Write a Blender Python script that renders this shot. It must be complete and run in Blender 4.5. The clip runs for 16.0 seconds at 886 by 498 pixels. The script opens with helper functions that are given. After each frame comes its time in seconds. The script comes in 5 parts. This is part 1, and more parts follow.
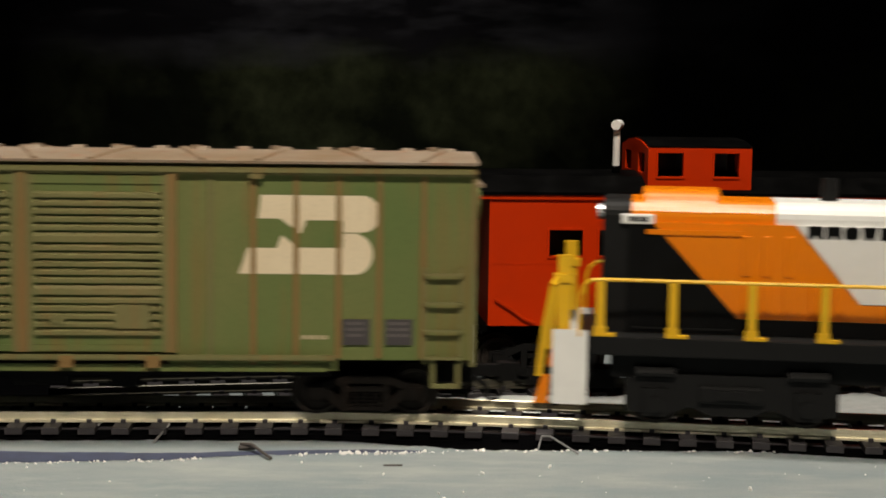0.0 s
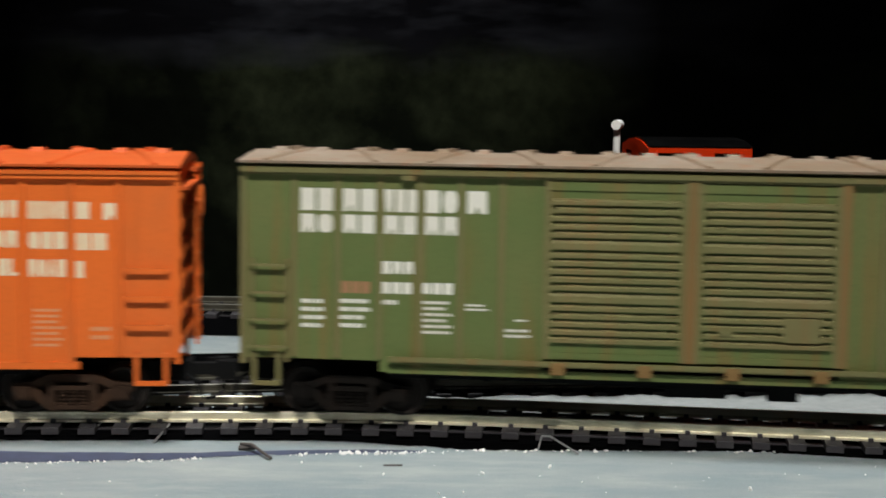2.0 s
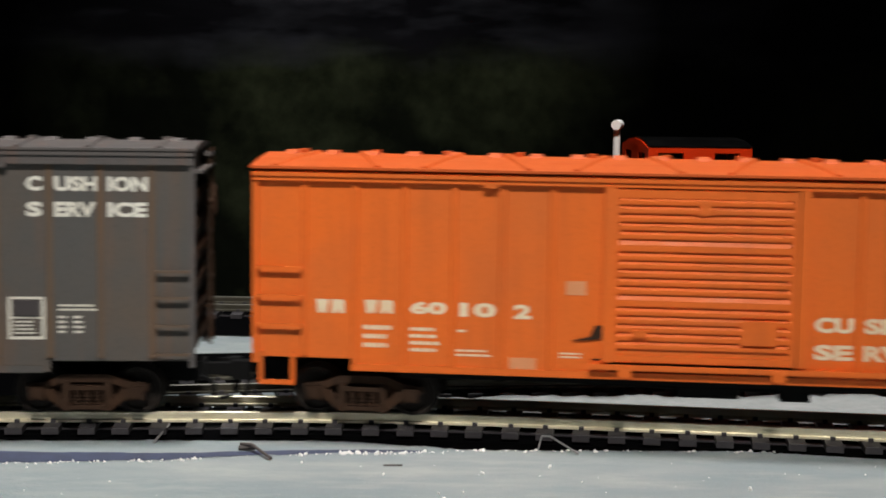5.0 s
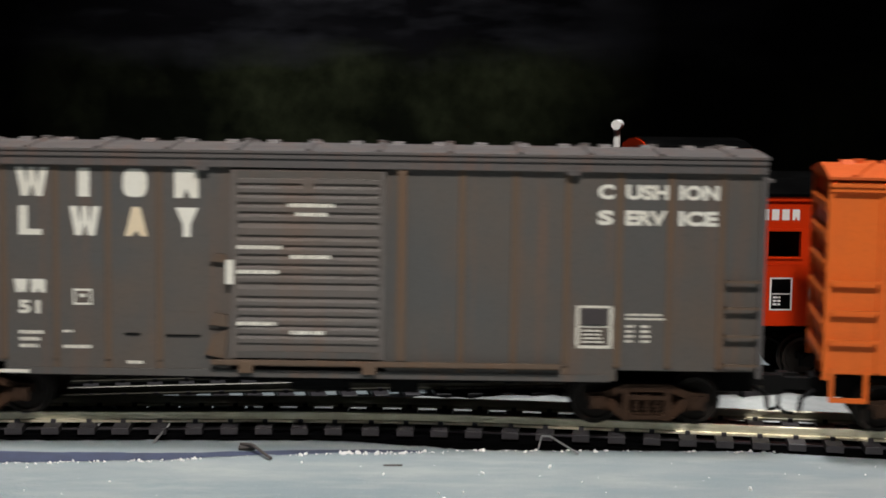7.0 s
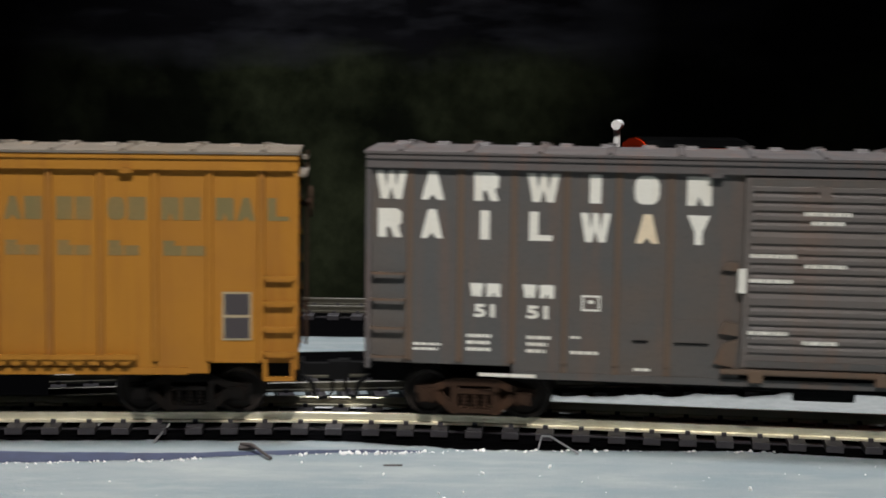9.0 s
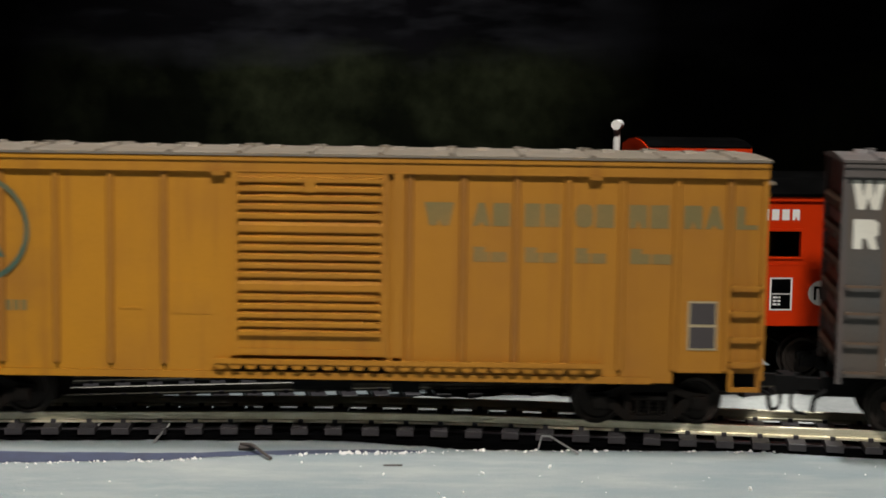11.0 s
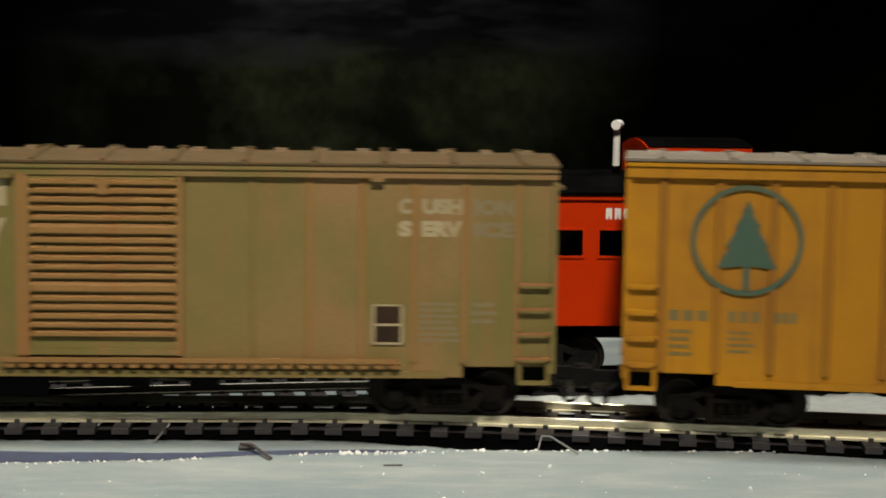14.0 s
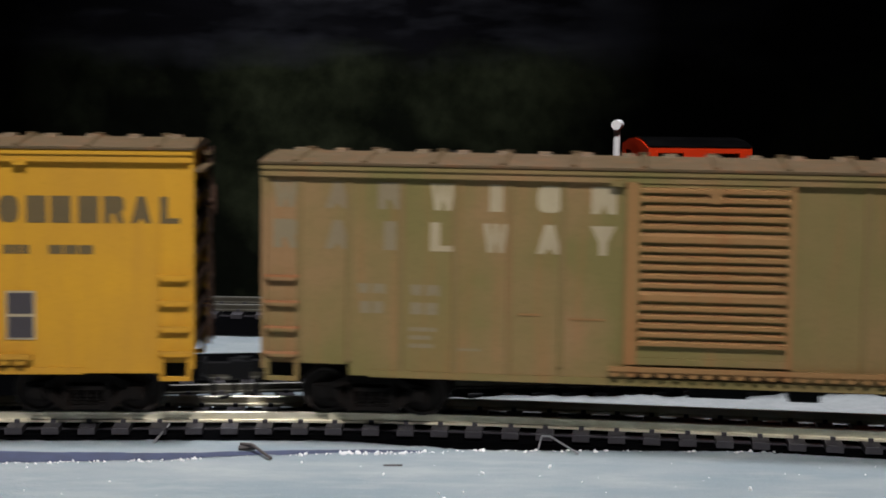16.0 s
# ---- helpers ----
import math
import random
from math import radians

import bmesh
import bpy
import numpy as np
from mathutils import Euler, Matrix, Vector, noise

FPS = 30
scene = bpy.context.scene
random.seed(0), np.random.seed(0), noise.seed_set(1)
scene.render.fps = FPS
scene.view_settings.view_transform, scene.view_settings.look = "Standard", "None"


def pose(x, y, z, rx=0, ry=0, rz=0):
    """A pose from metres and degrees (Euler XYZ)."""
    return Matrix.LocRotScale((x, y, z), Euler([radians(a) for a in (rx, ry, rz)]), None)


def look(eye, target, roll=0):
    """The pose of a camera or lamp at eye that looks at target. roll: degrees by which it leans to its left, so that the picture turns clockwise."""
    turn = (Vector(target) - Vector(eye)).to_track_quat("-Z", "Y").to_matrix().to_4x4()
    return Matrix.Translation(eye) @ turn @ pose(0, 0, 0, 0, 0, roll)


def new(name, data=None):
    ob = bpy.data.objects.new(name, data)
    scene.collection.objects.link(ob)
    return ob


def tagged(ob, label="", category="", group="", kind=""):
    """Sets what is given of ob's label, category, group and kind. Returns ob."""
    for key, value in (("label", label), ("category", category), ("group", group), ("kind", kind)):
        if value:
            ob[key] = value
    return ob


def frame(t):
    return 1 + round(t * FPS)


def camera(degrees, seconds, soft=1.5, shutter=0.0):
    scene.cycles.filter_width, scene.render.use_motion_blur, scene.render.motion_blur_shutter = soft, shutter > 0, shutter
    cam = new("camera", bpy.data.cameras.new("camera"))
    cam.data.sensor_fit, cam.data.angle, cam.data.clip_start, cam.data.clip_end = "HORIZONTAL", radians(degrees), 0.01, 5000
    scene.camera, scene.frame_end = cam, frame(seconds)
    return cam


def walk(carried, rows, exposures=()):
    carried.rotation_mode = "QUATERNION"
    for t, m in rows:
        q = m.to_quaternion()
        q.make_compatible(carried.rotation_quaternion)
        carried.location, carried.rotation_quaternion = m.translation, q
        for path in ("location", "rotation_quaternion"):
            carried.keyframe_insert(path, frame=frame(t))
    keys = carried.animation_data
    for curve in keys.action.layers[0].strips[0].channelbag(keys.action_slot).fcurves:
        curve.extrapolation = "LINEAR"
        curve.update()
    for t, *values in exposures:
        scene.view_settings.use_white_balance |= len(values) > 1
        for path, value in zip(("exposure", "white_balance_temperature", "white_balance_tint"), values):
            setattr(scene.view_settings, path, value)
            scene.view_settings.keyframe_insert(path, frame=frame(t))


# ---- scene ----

# ---------------------------------------------------------------- camera
MM = 0.001
RAIL_Z = 4.6            # rail head above the table, mm
EYE = Vector((0.0, 0.0, 0.0746))
cam = camera(30.26, 16.0, soft=1.75, shutter=0.75)
AIM = EYE + Vector((0.0, math.cos(radians(6.1)), -math.sin(radians(6.1))))
# the stand is knocked once and settles again: small turns of the aim, in thousandths
KNOCKS = ((0.0, 0, 0), (2.2, 0, 0), (2.3, 0, 0), (2.4, 3.4, 2.4), (2.5, 2.7, 2.4), (2.6, 2.4, 2.4), (2.7, 2.0, 2.1), (2.8, 1.6, 1.8), (3.0, 1.0, 1.5), (3.25, 0.4, 0.6), (3.5, 0, 0), (4.0, 0, 0), (16.0, 0, 0))
walk(cam, [(t, look(EYE, AIM + Vector((a, 0, b)) * MM, 0.8)) for t, a, b in KNOCKS], [(0.0, -0.22, 7250, 12), (0.6, -0.15, 7050, 12), (1.4, 0.0, 6650, 11), (2.2, 0.03, 6150, 9), (5.0, 0.0, 6350, 12), (7.4, 0.0, 6250, 13), (9.2, 0.0, 6100, 13),
           (11.4, 0.0, 6650, 10), (12.4, 0.0, 7000, 7), (14.6, 0.0, 7050, 8), (15.3, 0.0, 6200, 12), (16.0, 0.0, 5900, 16)])

# ---------------------------------------------------------------- light
world = bpy.data.worlds.new("room_dark")
scene.world = world
world.use_nodes = True
world.node_tree.nodes["Background"].inputs[0].default_value = (0.9, 0.95, 1.0, 1)
world.node_tree.nodes["Background"].inputs[1].default_value = 0.0
lamp_data = bpy.data.lights.new("work_lamp", "AREA")
lamp_data.shape, lamp_data.size = "DISK", 0.085
lamp_data.spread = radians(56)
lamp_data.energy = 0.605
lamp_data.color = (1.0, 0.95, 0.86)
lamp = new("work_lamp", lamp_data)
lamp.matrix_basis = look((0.03, -0.19, 0.65), (-0.035, 0.335, 0.035))
back_data = bpy.data.lights.new("ceiling_lamp", "AREA")
back_data.shape, back_data.size = "DISK", 0.16
back_data.energy = 13.0
back_data.color = (1.0, 0.99, 0.95)
back = new("ceiling_lamp", back_data)
back.matrix_basis = look((0.0, 0.365, 1.20), (0.0, 0.36, 0.0))


# ---------------------------------------------------------------- materials
def shader(name, rough=0.6, metal=0.0):
    m = bpy.data.materials.new(name)
    m.use_nodes = True
    nt = m.node_tree
    b = nt.nodes["Principled BSDF"]
    b.inputs["Roughness"].default_value = rough
    b.inputs["Metallic"].default_value = metal
    return m, nt, b


def node(nt, kind, **values):
    n = nt.nodes.new(kind)
    for k, v in values.items():
        n.inputs[k.replace("_", " ")].default_value = v
    return n


def noise_at(nt, scale, stretch=(1, 1, 1), detail=4.0, offset=0.0):
    tc = nt.nodes.new("ShaderNodeTexCoord")
    mp = nt.nodes.new("ShaderNodeMapping")
    mp.inputs["Scale"].default_value = stretch
    mp.inputs["Location"].default_value = (offset, offset * 0.7, offset * 0.3)
    nt.links.new(tc.outputs["Object"], mp.inputs["Vector"])
    n = node(nt, "ShaderNodeTexNoise", Scale=scale, Detail=detail, Roughness=0.6)
    nt.links.new(mp.outputs[0], n.inputs["Vector"])
    return n.outputs["Fac"]


def ramp(nt, fac, lo, hi):
    r = nt.nodes.new("ShaderNodeMapRange")
    r.inputs["From Min"].default_value, r.inputs["From Max"].default_value = lo, hi
    nt.links.new(fac, r.inputs["Value"])
    return r.outputs[0]


def mixed(nt, fac, a, b):
    m = nt.nodes.new("ShaderNodeMix")
    m.data_type = "RGBA"
    nt.links.new(fac, m.inputs[0])
    for i, c in ((6, a), (7, b)):
        if isinstance(c, tuple):
            m.inputs[i].default_value = (*c, 1)
        else:
            nt.links.new(c, m.inputs[i])
    return m.outputs[2]


def scaled(nt, fac, k):
    m = nt.nodes.new("ShaderNodeMath")
    m.operation = "MULTIPLY"
    m.inputs[1].default_value = k
    nt.links.new(fac, m.inputs[0])
    return m.outputs[0]


def bumped(nt, b, fac, strength, dist):
    n = node(nt, "ShaderNodeBump", Strength=strength, Distance=dist)
    nt.links.new(fac, n.inputs["Height"])
    nt.links.new(n.outputs[0], b.inputs["Normal"])


def weathered(name, base, dust, rust, dust_amount=0.4, rust_amount=0.3, rough=0.62, seed=0.0, gloss=0.2, grime=None):
    """Model paint with a wash of dust in clouds (thicker towards one end with grime: from x, to x, amount), rust in upright streaks and fine grain."""
    m, nt, b = shader(name, rough)
    b.inputs["Specular IOR Level"].default_value = gloss
    cloud = ramp(nt, noise_at(nt, 38, offset=seed), 0.36, 0.68)
    streak = ramp(nt, noise_at(nt, 260, (1, 1, 0.07), offset=seed + 3), 0.52, 0.78)
    grain = noise_at(nt, 1900, detail=2.0)
    info = nt.nodes.new("ShaderNodeObjectInfo")
    each = nt.nodes.new("ShaderNodeMapRange")
    each.inputs["To Min"].default_value, each.inputs["To Max"].default_value = 0.35, 1.35
    nt.links.new(info.outputs["Random"], each.inputs["Value"])
    patch = nt.nodes.new("ShaderNodeMath")
    patch.operation, patch.use_clamp = "MULTIPLY", True
    nt.links.new(scaled(nt, cloud, dust_amount), patch.inputs[0])
    nt.links.new(each.outputs[0], patch.inputs[1])
    c = mixed(nt, patch.outputs[0], base, dust)
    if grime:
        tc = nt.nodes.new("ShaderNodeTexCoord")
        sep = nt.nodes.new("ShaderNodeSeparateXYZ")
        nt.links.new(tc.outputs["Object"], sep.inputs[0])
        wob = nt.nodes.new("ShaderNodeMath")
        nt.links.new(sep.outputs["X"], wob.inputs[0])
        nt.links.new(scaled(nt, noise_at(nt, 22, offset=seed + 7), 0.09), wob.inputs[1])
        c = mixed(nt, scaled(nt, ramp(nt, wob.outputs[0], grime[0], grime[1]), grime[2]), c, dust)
    c = mixed(nt, scaled(nt, streak, rust_amount), c, rust)
    dark = tuple(v * 0.6 for v in base)
    c = mixed(nt, scaled(nt, ramp(nt, grain, 0.5, 0.8), 0.35), c, dark)
    nt.links.new(c, b.inputs["Base Color"])
    r = ramp(nt, noise_at(nt, 120, offset=seed + 5), 0.2, 0.9)
    mr = nt.nodes.new("ShaderNodeMapRange")
    mr.inputs["To Min"].default_value, mr.inputs["To Max"].default_value = rough - 0.12, rough + 0.15
    nt.links.new(r, mr.inputs["Value"])
    nt.links.new(mr.outputs[0], b.inputs["Roughness"])
    bumped(nt, b, grain, 0.25, 0.0001)
    return m


def plastic(name, base, rough=0.4, metal=0.0, dirt=0.25, gloss=0.5):
    m, nt, b = shader(name, rough, metal)
    b.inputs["Specular IOR Level"].default_value = gloss
    f = ramp(nt, noise_at(nt, 180), 0.4, 0.75)
    c = mixed(nt, scaled(nt, f, dirt), base, tuple(v * 0.45 + 0.01 for v in base))
    nt.links.new(c, b.inputs["Base Color"])
    bumped(nt, b, noise_at(nt, 1500, detail=2.0), 0.15, 0.0001)
    return m


RUST = (0.26, 0.085, 0.025)
GREEN_PAINT = weathered("green_paint", (0.105, 0.145, 0.045), (0.185, 0.165, 0.062), RUST, 0.55, 0.5, seed=1)
GREEN_EDGE = weathered("green_worn_edge", (0.155, 0.15, 0.06), (0.21, 0.16, 0.07), RUST, 0.5, 0.55, seed=2)
GREEN_RUST = weathered("green_rust_post", (0.22, 0.125, 0.045), (0.17, 0.14, 0.055), RUST, 0.6, 0.6, seed=31)
GREEN_ROOF = weathered("roof_dusty", (0.20, 0.14, 0.088), (0.27, 0.215, 0.165), RUST, 0.7, 0.55, seed=3)
ORANGE_PAINT = weathered("orange_paint", (0.78, 0.15, 0.020), (0.56, 0.14, 0.035), (0.40, 0.09, 0.02), 0.5, 0.35, 0.5, seed=4)
ORANGE_ROOF = weathered("orange_roof", (0.56, 0.095, 0.018), (0.48, 0.12, 0.035), (0.36, 0.08, 0.025), 0.4, 0.2, 0.5, seed=5)
GREY_PAINT = weathered("grey_paint", (0.085, 0.084, 0.081), (0.115, 0.088, 0.068), (0.19, 0.085, 0.038), 0.75, 0.4, 0.6, seed=6)
GREY_RUST = weathered("grey_rust_post", (0.112, 0.082, 0.062), (0.14, 0.09, 0.055), (0.19, 0.085, 0.035), 0.6, 0.45, 0.65, seed=7)
GREY_DOOR = weathered("grey_door", (0.118, 0.106, 0.098), (0.14, 0.105, 0.082), (0.19, 0.09, 0.045), 0.6, 0.35, 0.6, seed=37)
GREY_ROOF = weathered("grey_roof", (0.095, 0.088, 0.086), (0.13, 0.10, 0.085), RUST, 0.4, 0.3, 0.55, seed=8)
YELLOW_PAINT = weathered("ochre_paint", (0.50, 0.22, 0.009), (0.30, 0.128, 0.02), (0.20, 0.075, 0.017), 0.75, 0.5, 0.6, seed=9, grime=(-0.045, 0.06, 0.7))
YELLOW_POST = weathered("ochre_post", (0.34, 0.145, 0.017), (0.21, 0.09, 0.026), (0.14, 0.06, 0.025), 0.5, 0.5, 0.6, seed=10)
YELLOW_ROOF = weathered("dusty_grey_roof", (0.155, 0.13, 0.10), (0.22, 0.195, 0.17), (0.35, 0.2, 0.08), 0.5, 0.3, 0.6, seed=11)
BROWN_PAINT = weathered("olive_brown_paint", (0.170, 0.138, 0.044), (0.262, 0.155, 0.068), (0.27, 0.12, 0.042), 0.95, 0.5, 0.65, seed=12)
BROWN_POST = weathered("olive_brown_post", (0.27, 0.145, 0.05), (0.26, 0.14, 0.055), RUST, 0.5, 0.6, 0.65, seed=13)
BROWN_EDGE = weathered("olive_brown_edge", (0.185, 0.135, 0.05), (0.25, 0.15, 0.065), (0.25, 0.11, 0.04), 0.6, 0.5, 0.65, seed=39)
BROWN_ROOF = weathered("brown_roof", (0.085, 0.058, 0.026), (0.115, 0.072, 0.038), RUST, 0.5, 0.4, 0.65, seed=14)
BRIGHT_YELLOW = weathered("yellow_paint", (0.56, 0.285, 0.014), (0.36, 0.18, 0.03), (0.3, 0.14, 0.03), 0.5, 0.3, 0.55, seed=15)
DUST_WOOD = weathered("rung_rust", (0.30, 0.12, 0.045), (0.36, 0.19, 0.09), RUST, 0.5, 0.5, 0.7, seed=16)
TRUCK_DARK = weathered("truck_black", (0.0045, 0.004, 0.0035), (0.012, 0.009, 0.007), (0.026, 0.012, 0.006), 0.5, 0.4, 0.75, seed=17, gloss=0.08)
TRUCK_RUST = weathered("truck_rust", (0.030, 0.018, 0.012), (0.09, 0.045, 0.025), (0.11, 0.045, 0.018), 0.5, 0.4, 0.75, seed=18, gloss=0.1)
UNDER = plastic("underframe_black", (0.006, 0.006, 0.006), 0.8, gloss=0.08)
WHEEL = plastic("wheel_steel", (0.022, 0.017, 0.014), 0.55, 0.3, gloss=0.2)
CREAM = weathered("cream_lettering", (0.72, 0.60, 0.42), (0.55, 0.42, 0.27), (0.40, 0.22, 0.10), 0.35, 0.4, 0.6, seed=19)
WHITE_LETTER = weathered("white_lettering", (0.74, 0.72, 0.64), (0.58, 0.52, 0.42), (0.5, 0.36, 0.2), 0.4, 0.25, 0.6, seed=20)
FADED_LETTER = weathered("faded_lettering", (0.40, 0.33, 0.20), (0.23, 0.17, 0.10), (0.26, 0.15, 0.07), 0.7, 0.4, 0.65, seed=21)
FAINT_LETTER = weathered("faint_lettering", (0.22, 0.175, 0.10), (0.20, 0.15, 0.085), (0.22, 0.13, 0.07), 0.6, 0.3, 0.65, seed=28)
TAN_LETTER = weathered("tan_lettering", (0.36, 0.19, 0.10), (0.28, 0.14, 0.07), RUST, 0.5, 0.3, 0.6, seed=22)
ORANGE_LETTER = weathered("pale_lettering", (0.80, 0.66, 0.46), (0.74, 0.42, 0.20), (0.62, 0.25, 0.09), 0.45, 0.35, 0.6, seed=23)
ORANGE_FAINT = weathered("pale_faint", (0.70, 0.30, 0.14), (0.62, 0.20, 0.07), (0.62, 0.16, 0.05), 0.5, 0.3, 0.6, seed=29)
PINE_GREEN = weathered("pine_green", (0.055, 0.105, 0.078), (0.15, 0.12, 0.045), (0.2, 0.11, 0.04), 0.55, 0.35, 0.6, seed=24)
FAINT_GREEN = weathered("worn_green_lettering", (0.15, 0.13, 0.055), (0.30, 0.16, 0.045), (0.2, 0.11, 0.04), 0.6, 0.3, 0.6, seed=25)
DARK_LETTER = weathered("dark_lettering", (0.10, 0.075, 0.035), (0.17, 0.11, 0.04), (0.2, 0.11, 0.03), 0.5, 0.3, 0.6, seed=26)
PLATE_DARK = plastic("plate_dark", (0.045, 0.037, 0.038), 0.6)
PLATE_PRINT = plastic("plate_print", (0.10, 0.085, 0.08), 0.6)
RED_BODY = plastic("red_plastic", (0.56, 0.030, 0.001), 0.45, dirt=0.12, gloss=0.15)
BLACK_PLASTIC = plastic("black_plastic", (0.0012, 0.0012, 0.0012), 0.4, gloss=0.015)
UNLIT_INSIDE = plastic("window_dark", (0.004, 0.004, 0.004), 0.3)
WHITE_PAINT = plastic("white_paint", (0.80, 0.79, 0.76), 0.4, dirt=0.12)
SILVER = plastic("bare_metal", (0.45, 0.45, 0.46), 0.35, 0.8)
LOCO_ORANGE = plastic("loco_orange", (0.80, 0.205, 0.003), 0.32, dirt=0.10, gloss=0.4)
LOCO_YELLOW = plastic("handrail_yellow", (0.74, 0.42, 0.015), 0.4, dirt=0.12)
LOCO_BLACK = plastic("loco_black", (0.002, 0.002, 0.002), 0.5, gloss=0.12)
LOCO_GREY = plastic("loco_grey", (0.010, 0.010, 0.010), 0.5, gloss=0.1)
BLUE_FOAM = plastic("blue_board", (0.042, 0.052, 0.098), 0.9, dirt=0.8)
TIE_MAT = plastic("sleeper_plastic", (0.042, 0.038, 0.042), 0.5, dirt=0.95, gloss=0.3)
# roadbed black with the shade under and beside the track put into it
ROADBED_SHADE = plastic("dark_roadbed", (0.0018, 0.0018, 0.002), 0.95, dirt=0.0, gloss=0.0)
TWIG = plastic("twig", (0.06, 0.05, 0.045), 0.7)
WIRE = plastic("pale_wire", (0.20, 0.20, 0.20), 0.5)
WALL = plastic("room_wall", (0.03, 0.03, 0.03), 0.9)


def rail_metal(name="nickel_rail", gain=1.0, rough=0.3):
    m, nt, b = shader(name, rough, 0.35)
    f = ramp(nt, noise_at(nt, 110, (1, 1, 0.1)), 0.38, 0.66)
    c = mixed(nt, f, (0.74 * gain, 0.69 * gain, 0.52 * gain), (0.58 * gain, 0.52 * gain, 0.36 * gain))
    nt.links.new(c, b.inputs["Base Color"])
    bumped(nt, b, noise_at(nt, 700), 0.2, 0.0002)
    return m


def plaster(name="plaster_ground", gain=1.0):
    m, nt, b = shader(name, 0.85)
    big = ramp(nt, noise_at(nt, 14, (1, 2.2, 1)), 0.35, 0.7)
    mid = ramp(nt, noise_at(nt, 70, (0.5, 1.6, 1), 6.0), 0.35, 0.7)
    fine = noise_at(nt, 900, detail=5.0)
    c = mixed(nt, big, (0.188, 0.224, 0.236), (0.288, 0.312, 0.302))
    c = mixed(nt, scaled(nt, mid, 0.8), c, (0.165, 0.208, 0.222))
    c = mixed(nt, scaled(nt, ramp(nt, noise_at(nt, 120, (0.35, 1.2, 1), 5.0, 4.0), 0.5, 0.78), 0.6), c, (0.36, 0.37, 0.345))
    c = mixed(nt, scaled(nt, ramp(nt, fine, 0.66, 0.80), 0.6), c, (0.60, 0.62, 0.62))
    if gain > 1:
        c = mixed(nt, ramp(nt, noise_at(nt, 300, detail=6.0), 0.2, 0.9), (0.32, 0.35, 0.335), (0.52, 0.54, 0.52))
    nt.links.new(c, b.inputs["Base Color"])
    add = nt.nodes.new("ShaderNodeMath")
    nt.links.new(noise_at(nt, 160, detail=5.0), add.inputs[0])
    nt.links.new(scaled(nt, fine, 0.35), add.inputs[1])
    bumped(nt, b, add.outputs[0], 0.5, 0.0012)
    return m


def night_backdrop():
    """A scenic sheet in night colours: near-black woods with a grey-blue streaked sky over them, lamp falloff in the
    colour.
    """
    m, nt, b = shader("night_scene_paint", 0.9)
    tc = nt.nodes.new("ShaderNodeTexCoord")
    sep = nt.nodes.new("ShaderNodeSeparateXYZ")
    nt.links.new(tc.outputs["Object"], sep.inputs[0])
    edge = nt.nodes.new("ShaderNodeMath")
    nt.links.new(sep.outputs["Z"], edge.inputs[0])
    nt.links.new(scaled(nt, noise_at(nt, 45, (1, 1, 0.6)), 0.016), edge.inputs[1])
    sky = ramp(nt, edge.outputs[0], 0.083, 0.094)
    wood = ramp(nt, noise_at(nt, 16, (1, 1, 1.2), 6.0, 2.0), 0.42, 0.72)
    leaf = ramp(nt, noise_at(nt, 240, detail=6.0), 0.35, 0.75)
    cloud = ramp(nt, noise_at(nt, 11, (0.7, 1, 2.4), 5.0, 5.0), 0.42, 0.70)
    wisp = ramp(nt, noise_at(nt, 60, (0.35, 1, 1.7), 6.0, 1.0), 0.45, 0.75)
    trees = mixed(nt, wood, (0.0045, 0.0055, 0.0036), (0.036, 0.043, 0.023))
    trees = mixed(nt, scaled(nt, leaf, 0.5), trees, (0.001, 0.0014, 0.001))
    air = mixed(nt, cloud, (0.004, 0.004, 0.005), (0.060, 0.062, 0.074))
    air = mixed(nt, scaled(nt, wisp, 0.6), air, (0.010, 0.010, 0.012))
    c = mixed(nt, sky, trees, air)
    # lamp falloff put into the colour: bright over the middle, sides out to black
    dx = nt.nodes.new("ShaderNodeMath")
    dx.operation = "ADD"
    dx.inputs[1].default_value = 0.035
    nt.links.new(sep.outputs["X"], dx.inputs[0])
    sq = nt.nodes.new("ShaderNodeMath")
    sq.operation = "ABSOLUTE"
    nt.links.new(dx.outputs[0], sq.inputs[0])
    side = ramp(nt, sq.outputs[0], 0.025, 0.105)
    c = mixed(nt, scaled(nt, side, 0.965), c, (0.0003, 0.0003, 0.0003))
    nt.links.new(c, b.inputs["Base Color"])
    b.inputs["Specular IOR Level"].default_value = 0.0
    return m


RAIL = rail_metal()
# same rail metal, darkened to hold the shade on the rear tracks
SHADED_RAIL = rail_metal("tarnished_rail", 0.11, 0.4)
GROUND = plaster()
# plaster lightened in colour to make up for shade between the tracks
BANK = plaster("fresh_plaster", 2.0)
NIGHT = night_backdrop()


# ---------------------------------------------------------------- mesh helpers, in millimetres
def part(name, bm, material, parent=None, label="", bevel=0.0, smooth=False):
    if bevel:
        bmesh.ops.bevel(bm, geom=bm.edges[:], offset=bevel, segments=2, affect="EDGES", profile=0.6)
    bmesh.ops.recalc_face_normals(bm, faces=bm.faces[:])
    bmesh.ops.scale(bm, vec=(MM, MM, MM), verts=bm.verts[:])
    me = bpy.data.meshes.new(name)
    bm.to_mesh(me)
    bm.free()
    me.materials.append(material)
    if smooth:
        for p in me.polygons:
            p.use_smooth = True
    ob = new(name, me)
    ob.parent = parent
    if label:
        tagged(ob, label)
    return ob


